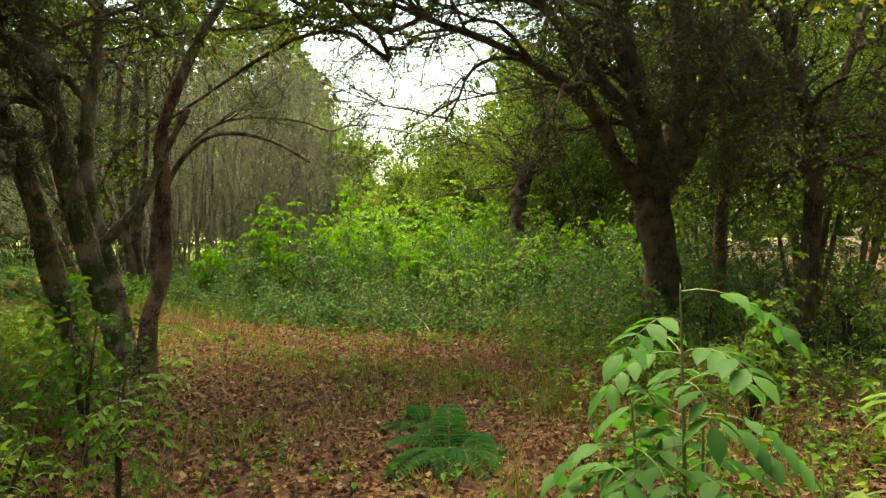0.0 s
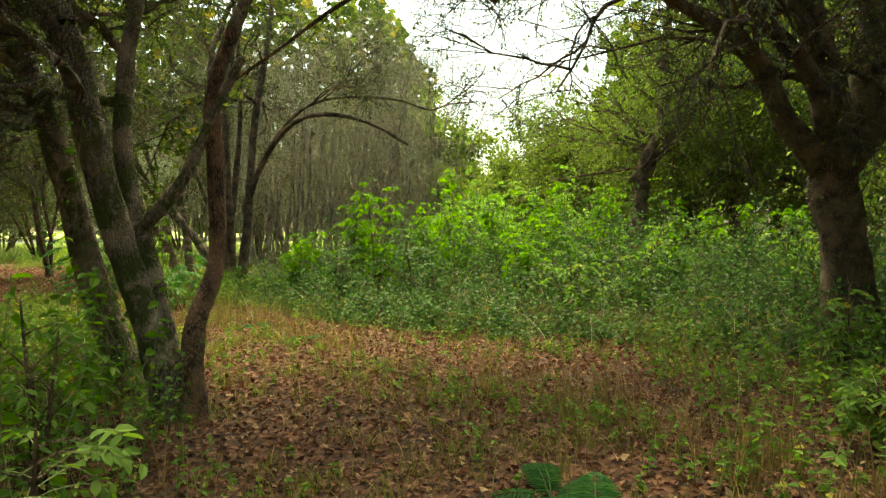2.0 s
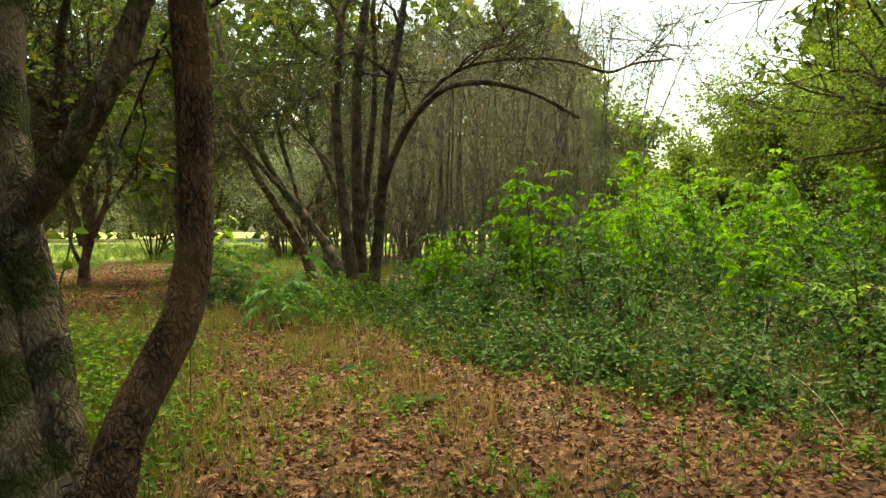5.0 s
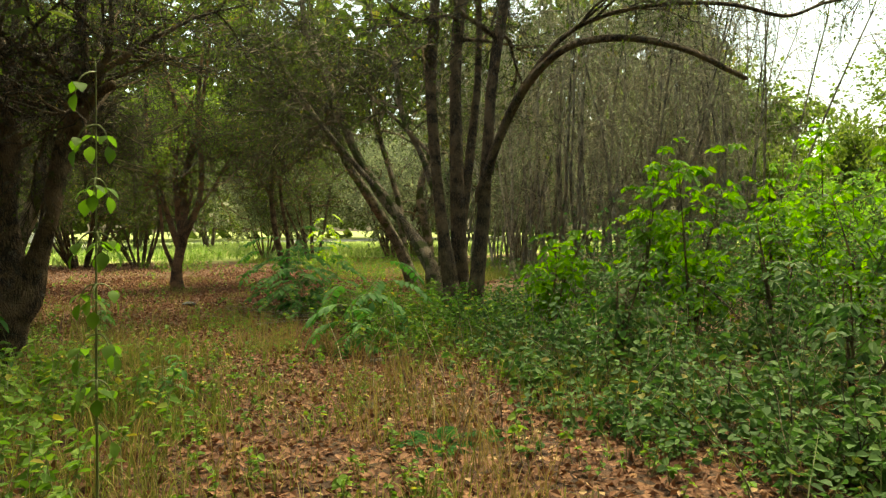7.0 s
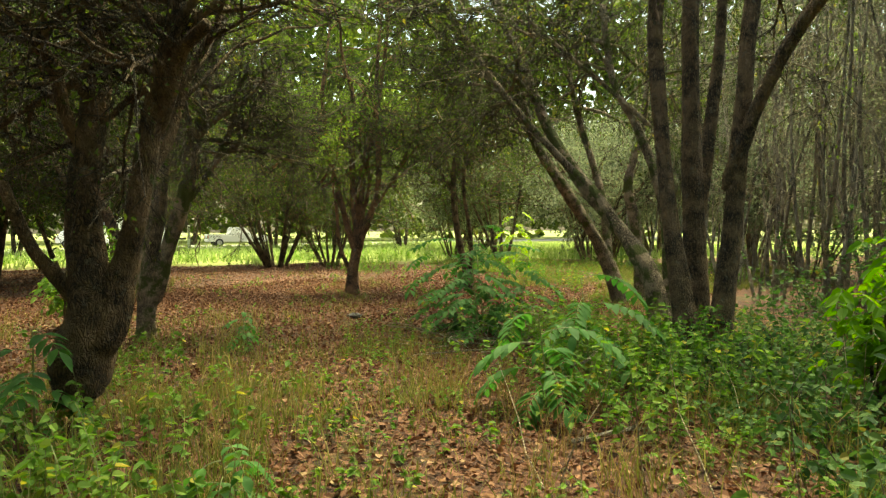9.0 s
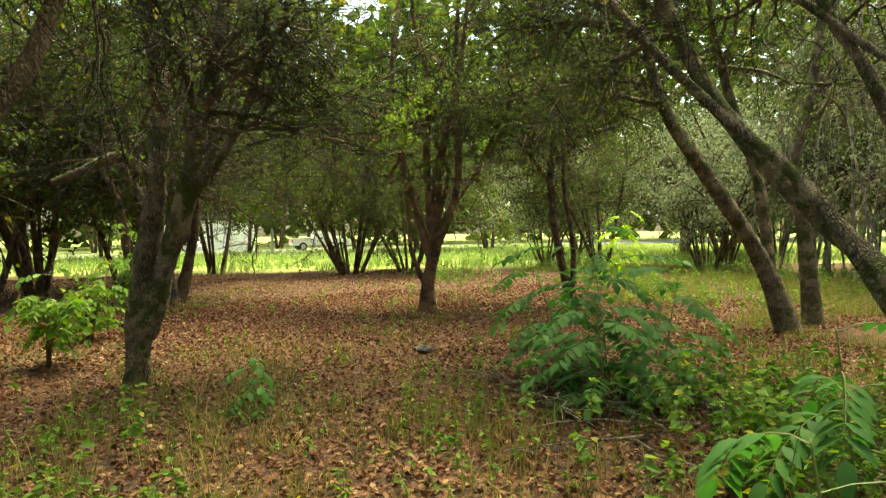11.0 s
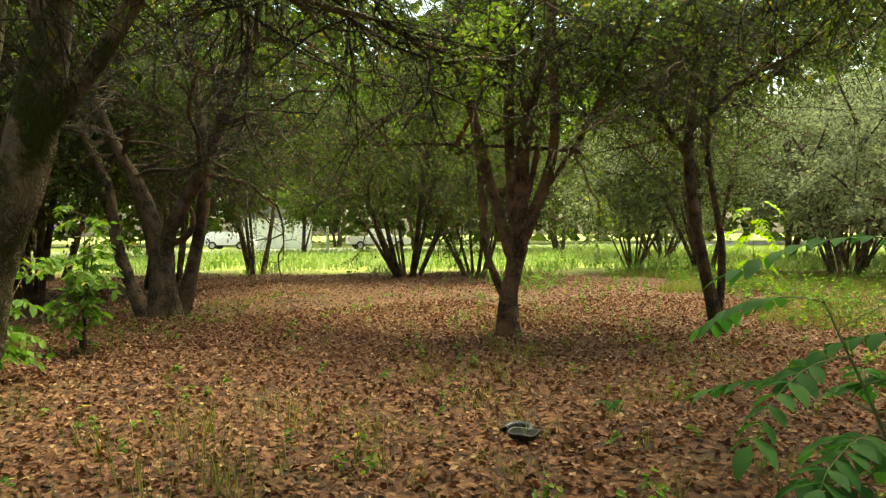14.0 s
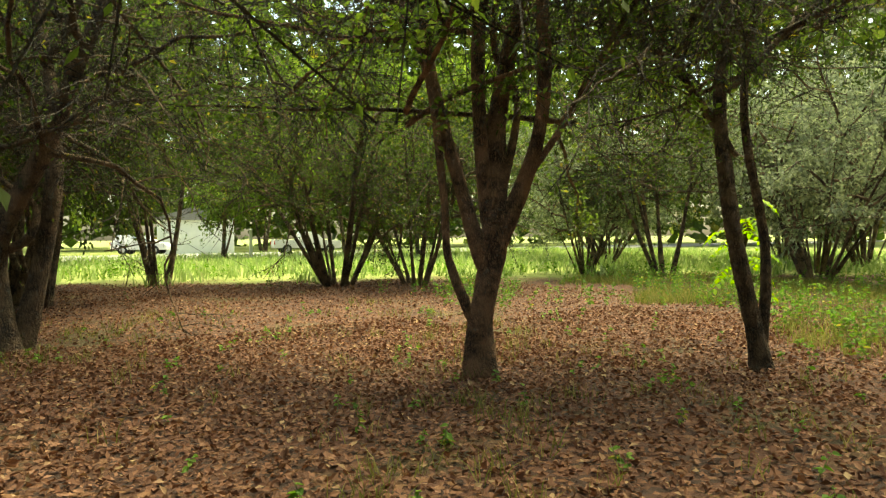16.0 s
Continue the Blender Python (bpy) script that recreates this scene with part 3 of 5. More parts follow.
TWIN_AT, TWIN = (-13.30, 12.30), [  # foot; stems as (x, y, height, radius) from the foot
    [(0.0, 0.0, -0.1, 0.19), (0.01, 0.01, 0.3, 0.15), (0.02, 0.03, 0.65, 0.15), (0.03, 0.06, 1.05, 0.14), (0.1, 0.16, 1.66, 0.128), (0.13, 0.21, 2.1, 0.118), (0.15, 0.26, 2.7, 0.105), (0.1, 0.25, 3.4, 0.09)],
    [(0.03, 0.05, 0.42, 0.13), (0.09, 0.13, 0.65, 0.15), (0.16, 0.24, 1.1, 0.138), (0.26, 0.39, 1.66, 0.128), (0.33, 0.5, 2.1, 0.118), (0.36, 0.55, 2.5, 0.11), (0.45, 0.68, 3.1, 0.095), (0.5, 0.78, 3.7, 0.08)],
    [(0.13, 0.2, 1.95, 0.075), (0.03, 0.02, 2.2, 0.07), (-0.1, -0.18, 2.25, 0.064), (-0.28, -0.46, 2.1, 0.056), (-0.42, -0.68, 2.0, 0.046)],
    [(0.28, 0.42, 1.75, 0.07), (0.4, 0.7, 2.15, 0.06), (0.5, 0.98, 2.7, 0.05), (0.55, 1.15, 3.3, 0.04)],
]
SPREADING_AT, SPREADING = (-21.20, 14.20), [  # foot; stems as (x, y, height, radius) from the foot
    [(-0, -0.01, -0.08, 0.374), (-0.04, -0.03, 1.02, 0.236), (-0.16, -0.22, 1.96, 0.165), (-0.44, -0.69, 2.99, 0.126), (-0.66, -1.06, 4.09, 0.094)],
    [(0.07, 0.13, -0.01, 0.315), (0.02, 0.08, 1.17, 0.197), (0.59, 0.54, 2.32, 0.16), (0.95, 0.82, 3.19, 0.134), (1.22, 1.13, 4.05, 0.103), (1.25, 1.21, 4.71, 0.074)],
    [(-0.07, 0.29, 0.05, 0.241), (0.05, 0.55, 1.09, 0.161), (0.11, 0.69, 2.13, 0.145), (0.06, 0.65, 3.26, 0.12), (-0.07, 0.46, 4.54, 0.096)],
    [(-0.45, -0.2, -0.04, 0.203), (-0.68, -0.58, 1.09, 0.154), (-0.79, -0.74, 2.23, 0.122), (-1.02, -1.12, 3.13, 0.097)],
    [(-0.09, 0.08, 1.17, 0.095), (0.19, 0.39, 1.33, 0.079), (0.22, 0.46, 1.72, 0.063), (0.14, 0.11, 2.03, 0.047)],
]
VASE_AT, VASE = (-16.85, 18.10), [  # foot; stems as (x, y, height, radius) from the foot
    [(0.01, 0.02, -0.07, 0.281), (-0, 0.01, 0.43, 0.2), (0.05, 0.13, 1.11, 0.181), (0.06, 0.16, 1.42, 0.187)],
    [(-0.01, 0.02, 1.17, 0.125), (-0.24, -0.15, 2.12, 0.107), (-0.44, -0.28, 3.03, 0.103), (-0.62, -0.35, 4.22, 0.091)],
    [(0.04, 0.13, 1.36, 0.137), (-0.1, 0.11, 2.31, 0.114), (-0.2, 0.17, 3.35, 0.103), (-0.19, 0.23, 4.24, 0.09)],
    [(0.09, 0.21, 1.3, 0.144), (0.29, 0.4, 1.97, 0.117), (0.43, 0.47, 2.75, 0.103), (0.4, 0.45, 4.03, 0.091)],
    [(0.3, 0.4, 1.91, 0.055), (0.51, 0.61, 2.33, 0.046), (0.78, 0.91, 2.97, 0.036), (1.03, 1.18, 3.42, 0.027)],
    [(-0.07, -0.1, 0.61, 0.081), (-0.16, -0.25, 1.11, 0.069), (-0.19, -0.28, 1.74, 0.062), (-0.34, -0.31, 2.69, 0.057), (-0.56, -0.47, 3.61, 0.045)],
    [(0.01, 0.28, 1.74, 0.076), (-0.08, 0.58, 2.66, 0.065), (-0.28, 0.44, 3.27, 0.053), (-0.26, 0.51, 4.06, 0.039)],
]
SLENDER_AT, SLENDER = (-15.35, 20.35), [  # foot; stems as (x, y, height, radius) from the foot
    [(0.05, 0.08, -0.08, 0.181), (-0.01, 0, 0.44, 0.133), (-0.12, -0.17, 1.4, 0.115), (-0.26, -0.17, 2.45, 0.104), (-0.3, -0.01, 3.39, 0.099), (-0.24, 0.13, 4.14, 0.087)],
    [(0.04, 0.09, 0.32, 0.085), (0.04, 0.12, 1.22, 0.073), (-0.13, 0.05, 2.45, 0.067), (-0.17, 0.23, 3.33, 0.068), (-0.1, 0.38, 4.08, 0.062)],
    [(-0.26, -0.17, 2.33, 0.067), (-0.54, -0.46, 2.96, 0.056), (-0.89, -0.67, 3.36, 0.045), (-1.35, -1.08, 3.58, 0.033)],
    [(-0.12, 0.1, 2.94, 0.061), (0.2, 0.49, 3.45, 0.048), (0.48, 0.82, 3.78, 0.036)],
]
IVY_AT, IVY = (2.70, 21.60), [  # foot; stems as (x, y, height, radius) from the foot
    [(-0.46, -0.05, 0.25, 0.282), (-0.31, 0.03, 2.24, 0.282), (-0.07, 0.09, 3.41, 0.266), (0.34, 0.17, 4.4, 0.216), (0.41, 0.25, 6.56, 0.166)],
    [(-0.15, 0.08, 3.24, 0.166), (0.91, 0.25, 4.4, 0.133), (1.89, 0.42, 6.23, 0.1)],
]

tree(MOSSY_AT, MOSSY, "crooked multi-stemmed tree with mossy grey-brown bark", BARK_MOSSY, 6.5, 11, 2.3, leaves_per=3, crown_from=2.3, high=80, high_leaves=46, high_reach=1.4, odd_bark=BARK_RED)
tree(ARCHED_AT, ARCHED, "tall clump of brown stems with two arching bare limbs", BARK, 9.0, 6, 2.2, leaves_per=4, crown_from=4.0, slim=0.62, high=10)
tree(LEANING_AT, LEANING, "leaning mossy stems sprawling out of one stool", BARK_MOSSY, 7.0, 8, 2.2, crown_from=3.0, slim=0.62, leaves_per=4)
tree(SLANTED_AT, SLANTED, "slanting tree with forked mossy stems", BARK_MOSSY, 7.0, 9, 2.2, crown_from=2.8, leaves_per=4, slim=0.72)
tree(BROAD_AT, BROAD, "broad old tree with thick trunk and spreading limbs", BARK, 7.5, 13, 3.0, crown_from=3.0, leaves_per=2, high=56, high_leaves=34, high_reach=1.25)
tree(THIN_AT, THIN, "thin straight reddish-brown young tree", BARK_RED, 7.0, 14, 1.5, leaves_per=5)
tree(FORKED_AT, FORKED, "dark forked tree among undergrowth", BARK, 6.5, 12, 1.9, leaves_per=4)
tree(STOUT_AT, STOUT, "stout gnarled tree with twin trunks and low boughs", BARK, 6.5, 10, 1.8, leaves_per=2, fine_per=5, crown_from=2.3, high=16)
tree(TWIN_AT, TWIN, "mossy twin-stemmed tree on the leaf litter", BARK_MOSSY, 6.5, 10, 1.7, leaves_per=2, fine_per=5, crown_from=2.5, high=14)
tree(SPREADING_AT, SPREADING, "spreading tree with many stems from one foot", BARK, 6.5, 17, 3.2, crown_from=2.2, slim=0.64, leaves_per=2, fine_per=5, sag=0.07, high=26)
tree(VASE_AT, VASE, "vase-shaped tree with a reddish furrowed trunk", BARK_RED, 7.0, 6, 1.8, crown_from=3.3, slim=0.64, leaves_per=3, high=10, leaf_material=CROWN_BRIGHT)
tree(SLENDER_AT, SLENDER, "slender dark tree with two close stems", BARK, 7.0, 8, 2.1, crown_from=2.9, slim=0.64, leaves_per=4, high=8)
tree(IVY_AT, IVY, "dark tree with a dense light green crown", BARK, 11.0, 34, 3.9, leaf=0.08, leaf_material=CROWN_BRIGHT, crown_from=3.0, twigs_per=4, leaves_per=6, fine_per=5, high=60, high_leaves=40)


# ---- trees farther off ----
def fan(count, height, lean, r, foot=0.25):
    """Stems that fan out from one foot."""
    out = []
    for j in range(count):
        a, k = R.uniform(0, 6.28), R.uniform(0.3, 1.0) * lean
        x, y = math.cos(a), math.sin(a)
        rr = r * R.uniform(0.6, 1.2)
        out.append([(x * foot * 0.6, y * foot * 0.6, -0.1, rr * 1.3), (x * (foot + k * 0.2), y * (foot + k * 0.2), height * 0.25, rr),
                    (x * (foot + k * 0.55), y * (foot + k * 0.55), height * 0.6, rr * 0.75), (x * (foot + k), y * (foot + k), height, rr * 0.5)])
    return out


# three trees out of view, added so their crowns darken the early floor
tree((-5.0, 1.6), fan(4, 5.0, 1.4, 0.1), "unseen shade tree added beside the start of the way", BARK, 6.5, 7, 2.0, crown_from=3.0, leaves_per=4, high=34, high_leaves=34)
tree((4.3, 2.4), fan(4, 5.0, 1.4, 0.1), "unseen shade tree added to overhang the start of the way", BARK, 6.5, 7, 2.0, crown_from=3.0, leaves_per=4, high=34, high_leaves=34)
tree((-6.6, 5.6), fan(4, 5.0, 1.4, 0.09), "unseen shade tree added among the undergrowth", BARK, 6.5, 7, 2.0, crown_from=3.0, leaves_per=4, high=26, high_leaves=34)
FAR = dict(fine_per=0, twig_len=1.1, far=True)
tree((-29.0, 22.5), fan(22, 4.6, 3.0, 0.055, 0.6), "dark many-stemmed bush tree at the meadow's edge", BARK, 7.5, 6, 2.6, leaf=0.07, crown_from=1.9, leaves_per=16, twigs_per=14, leaf_material=CROWN, **FAR)
tree((-27.6, 24.2), fan(13, 3.8, 2.2, 0.05, 0.45), "smaller dark bush tree at the meadow's edge", BARK, 6.5, 6, 2.2, leaf=0.07, crown_from=1.5, leaves_per=16, twigs_per=14, leaf_material=CROWN, **FAR)
twiggy = tree((-27.5, 15.2), fan(6, 4.2, 2.0, 0.07, 0.3), "dark twiggy tree with a low spreading crown", BARK, 7.5, 12, 3.2, leaf=0.08, crown_from=2.1, leaves_per=14, twigs_per=16, leaf_material=CROWN, group="twiggy trees", **FAR)
grey = tree((-28.6, 32.0), fan(12, 3.6, 2.6, 0.045, 0.4), "grey-green bush tree fanning from one foot", BARK, 6.5, 5, 2.2, leaf=0.11, leaf_material=CROWN_GREY, crown_from=1.5, leaves_per=25, twigs_per=12, group="far bush trees", **FAR)
dark = tree((-24.0, 11.0), fan(5, 4.2, 1.6, 0.1, 0.3), "spreading tree in the wood with shade-darkened leaves", BARK, 10.0, 9, 3.4, leaf=0.1, leaf_material=CROWN_SHADE, crown_from=2.0, twigs_per=11, leaves_per=36, group="trees of the wood", **FAR)
light = tree((-55.0, 27.0), fan(3, 5.0, 1.4, 0.09), "light green tree on the meadow", BARK, 9.5, 13, 3.2, leaf=0.27, leaf_material=CROWN_BRIGHT, crown_from=2.6, twigs_per=10, leaves_per=22, group="meadow trees", **FAR)
green = tree((7.5, 14.0), fan(4, 4.2, 1.6, 0.08, 0.3), "leafy green tree at the clearing's edge", BARK, 8.0, 10, 2.8, leaf=0.1, leaf_material=CROWN_BRIGHT, crown_from=1.8, twigs_per=12, leaves_per=30, group="clearing trees", **FAR)


def bare_thicket(at, count, height):
    """Thin pale stems standing close, their long bare twigs hanging down."""
    root = tagged(new("thicket"), "thicket of thin pale bare stems with hanging twigs", "thicket", "bare thickets")
    root.matrix_basis = pose(at[0], at[1], 0)
    foot = np.column_stack([R.normal(0, 0.75, (count, 2)), np.full(count, -0.1)])
    lines = shoots(foot, np.column_stack([R.normal(0, 0.13, (count, 2)), np.ones(count)]), R.uniform(0.75, 1.15, count) * height, 12, -0.04, 0.06)
    for ln, r in zip(lines, R.uniform(0.02, 0.055, count)):
        part("stem", limb_mesh("thicket_stem", np.column_stack([ln, np.linspace(r, 0.006, 12)]), BARK_PALE, 6, 0.1), root)
    p, d = along(lines, 8, 0.25, 1.0)
    br = shoots(p, np.column_stack([R.normal(0, 0.7, (len(p), 2)), R.uniform(0.3, 1.3, len(p))]), R.uniform(0.6, 1.7, len(p)), 6, 0.16, 0.1)
    p, d = along(br, 4, 0.2, 1.0)
    hang = shoots(p, d + R.normal(0, 0.35, p.shape), R.uniform(0.6, 2.2, len(p)), 6, 0.55, 0.1)
    hang = hang[hang[:, :, 2].min(1) > 0.5]
    tagged(part("twig_spray", mesh_of("hanging_twig_spray", *joined([tubes(br, np.linspace(0.011, 0.004, 6)[None].repeat(len(br), 0), 3), tubes(hang, np.linspace(0.0055, 0.003, 6)[None].repeat(len(hang), 0), 3)]), TWIG_PALE), root), kind="stuff")
    lp, _ = along(hang, 5, 0.1, 1.0)
    size = R.uniform(0.04, 0.075, len(lp))
    tagged(part("crown", mesh_of("thicket_crown", *leaf_arrays(lp, size, size * 0.3), CROWN_GREY), root), kind="stuff")
    return root


bare = bare_thicket((-5.2, 23.0), 13, 8.0)


def spot(ob, x, y, s=1.0):
    m = pose(x, y, 0, 0, 0, R.uniform(0, 360)) @ Matrix.Diagonal((s, s, s * R.uniform(0.95, 1.25), 1))
    c = copy_thing(ob, Matrix())
    c.matrix_basis = m
    return c


for x, y, s in ((-7.0, 21.8, 0.95), (-8.9, 22.8, 1.0), (-4.6, 25.2, 1.0), (-6.6, 25.0, 1.1), (-5.6, 28.5, 1.1), (-8.5, 26.5, 1.1), (-11.5, 27.0, 1.2), (-7.6, 30.0, 1.3), (-14.0, 30.5, 1.2), (-8.0, 38.0, 1.3), (-9.5, 34.0, 1.3), (-17.5, 33.5, 1.2)):
    spot(bare, x, y, s)
for x, y, s in ((-23.5, 38.0, 1.1), (-21.0, 33.0, 1.1), (-16.0, 37.0, 1.2), (-33.0, 38.0, 1.2), (-24.5, 44.0, 1.4), (-38.0, 44.0, 1.4), (-11.0, 29.5, 0.9), (-30.0, 48.0, 1.4)):
    spot(grey, x, y, s)
for x, y, s in ((-33.0, 18.6, 1.0), (-25.5, 12.2, 1.0), (-25.2, 32.0, 0.9)):
    spot(twiggy, x, y, s * 1.2)
for x, y, s in ((-17.0, 7.5, 1.0), (-27.5, 14.5, 1.0), (-29.5, 8.0, 1.2), (-13.0, 4.0, 1.1), (-8.5, 4.5, 1.0), 
                (-25.0, 1.0, 1.2), (8.0, 25.0, 1.3), 
                # first two here stand unseen behind the start, added to close off light
                (5.0, -1.5, 1.0), (3.0, -7.0, 1.2), (-38.0, 10.0, 1.2), (-33.5, 12.5, 1.2), (-23.0, 6.5, 1.1), (-14.5, 33.5, 1.2), (-31.0, 45.0, 1.4), (5.6, 26.5, 1.1), (17.0, 18.0, 1.3)):
    spot(dark, x, y, s)
for x, y, s in ((-52.0, 17.0, 1.4), (-49.0, 38.0, 1.5), (-55.0, 36.0, 1.6), (-48.0, 44.0, 1.6), (-80.0, 20.0, 1.6), (-49.0, 10.0, 1.5), (-78.0, 38.0, 1.7),
                (5.5, 32.0, 1.0), (3.5, 37.0, 1.1), (-5.0, 39.0, 0.72), (-1.2, 42.0, 0.74), (1.6, 39.0, 0.8), (-3.2, 54.0, 1.0), (-9.0, 46.0, 1.3), (-2.0, 62.0, 0.8), (8.0, 44.0, 1.4), (-14.0, 52.0, 1.5)):
    spot(light, x, y, s)

for x, y, s in ((6.8, 19.5, 0.9), (8.6, 8.6, 0.9), (8.2, 4.0, 0.9), (12.0, 12.0, 1.0), (11.0, 18.0, 1.1), (5.2, 27.0, 1.0), (2.7, 34.0, 1.35), (4.6, 31.0, 1.3), (9.0, 23.5, 1.1)):
    spot(green, x, y, s)

# far woods close the view all round
far = []
for ring_r, count, tall, foot in ((94, 66000, 42, 2.0), (125, 36000, 54, 0.0)):
    a = R.uniform(0, 6.283, count)
    lump = 0.72 + 0.28 * np.abs(np.sin(a * 9 + 1) * np.sin(a * 23 + 2))
    gap = np.clip(1.5 * np.exp(-((np.degrees(a) - 86) / 7.0) ** 2), 0, 1)
    z = foot + R.uniform(0, 1, count) ** 0.9 * tall * lump * (1 - 0.75 * gap) * np.where(gap > 0.3, 0.8, 1)
    z = np.where((gap > 0.3) & (foot > 0), z - foot, z)
    rr = ring_r + R.normal(0, 6, count)
    p = np.stack([-12 + rr * np.cos(a), 14 + rr * np.sin(a), z], -1)
    size = R.uniform(0.9, 2.3, count) * ring_r / 94
    far.append(leaf_arrays(p, size, size * 0.45, None, 0.3))
tagged(new("far_woods", mesh_of("far_woods", *joined(far), CROWN)), "distant green woods around the meadow", "woods", kind="stuff")


# ---- undergrowth ----
def scatter(count, x0, x1, y0, y1, keep):
    p = np.stack([R.uniform(x0, x1, count), R.uniform(y0, y1, count)], -1)
    return p[R.uniform(0, 1, count) < keep(p[:, 0], p[:, 1])]


def lumps(x, y, f=1.0):
    return 0.5 + 0.25 * (np.sin(x * 1.9 * f + 1.3) * np.sin(y * 2.3 * f) + np.sin(x * 0.8 * f + y * 1.1 * f + 2))


def edge_in(x, y):
    """Metres inside the bramble's front edge."""
    front = np.interp(x, [-10, -9, -6.4, -4.8, -3.5, -1.5, 0.5, 2.5, 6, 12], [60, 17.5, 14.6, 13.1, 11.9, 11.2, 10.8, 10.0, 8.0, 4])
    return (y - front) * 0.85


def bramble_top(x, y):
    d = edge_in(x, y)
    return np.clip(0.3 + d * 0.3, 0, 1.1 + 0.05 * np.clip(d, 0, 12)) * (0.35 + 1.15 * lumps(x, y, 0.7)) * np.clip(d / 0.8 + 0.6, 0, 1)


def inside(x, y):
    return ((edge_in(x, y) > -0.3) & (y < 40) & (x < 13) & (x > -7.6 - 0.1 * (y - 16))).astype(float)


thicket = tagged(new("bramble_thicket"), "dense green bramble and sapling thicket in the clearing", "bramble", kind="stuff")
p = np.vstack([scatter(2600, -9, 6, 6, 17, inside), scatter(3200, -9, 13, 3, 38, inside)])
z = bramble_top(p[:, 0], p[:, 1]) * R.uniform(0.6, 1.25, len(p))
cane = shoots(np.column_stack([p, z * 0]), np.column_stack([R.normal(0, 0.45, (len(p), 2)), np.ones(len(p))]), z * 1.25 + 0.15, 6, 0.1, 0.2)
part("cane_spray", mesh_of("cane_spray", *tubes(cane, np.linspace(0.006, 0.003, 6)[None].repeat(len(cane), 0), 3), TWIG), thicket)
p, d = along(cane, 38, 0.1, 1.0)
p = p + R.normal(0, 0.09, p.shape) * (1, 1, 0.6)
p[:, 2] = np.maximum(p[:, 2], 0.02)
size = R.uniform(0.038, 0.08, len(p)) * (1 + 0.04 * np.clip(p[:, 1] - 14, 0, 22))
close = p[:, 1] < 14.5
part("near_leaves", mesh_of("bramble_near_leaves", *leaf_arrays(p[close], size[close], size[close] * 0.36, None, 0.62, fine=True), BRAMBLE), thicket)
part("leaves", mesh_of("bramble_leaves", *leaf_arrays(p[~close], size[~close], size[~close] * 0.36, None, 0.62), BRAMBLE), thicket)


def leaf_blade(name, L, W, mat):
    """One larger leaf with a midrib fold, curved and pointed, along +y; 12 triangles."""
    u = np.array([0.0, 0.25, 0.5, 0.75])
    w = np.array([0.12, 0.85, 1.0, 0.62]) * W
    z = np.array([0.0, 0.03, 0.02, -0.03]) * L
    v = [(-w[i], u[i] * L, z[i] + 0.22 * w[i]) for i in range(4)] + [(0, u[i] * L, z[i]) for i in range(4)] + [(w[i], u[i] * L, z[i] + 0.22 * w[i]) for i in range(4)] + [(0, L, -0.1 * L)]
    f = []
    for a, b in ((0, 4), (4, 8)):
        for i in range(3):
            f += [(a + i, b + i, b + i + 1), (a + i, b + i + 1, a + i + 1)]
    f += [(3, 7, 12), (7, 11, 12)]
    return mesh_of(name, v, f, mat, True)


PIN_BLADE = leaf_blade("leaflet", 0.16, 0.036, PINNATE)
BIG_BLADE = leaf_blade("broad_leaflet", 0.18, 0.046, PINNATE)
FEATHER = leaf_blade("feather_leaflet", 0.125, 0.032, PINNATE)
PIN_SMALL = leaf_blade("leaflet_small", 0.085, 0.024, PINNATE)
YEL_BLADE = leaf_blade("yellow_leaflet", 0.2, 0.05, YELLOWED)
PALE_BLADE = leaf_blade("pale_leaf", 0.12, 0.034, PALE_LEAF)
STALK = plain_mat("green_stalk", (0.16, 0.19, 0.07), 0.6)


def orient(p, d, roll=0.0):
    q = Vector(d).to_track_quat("Y", "Z")
    return Matrix.Translation(Vector(p)) @ q.to_matrix().to_4x4() @ Matrix.Rotation(roll, 4, "Y")


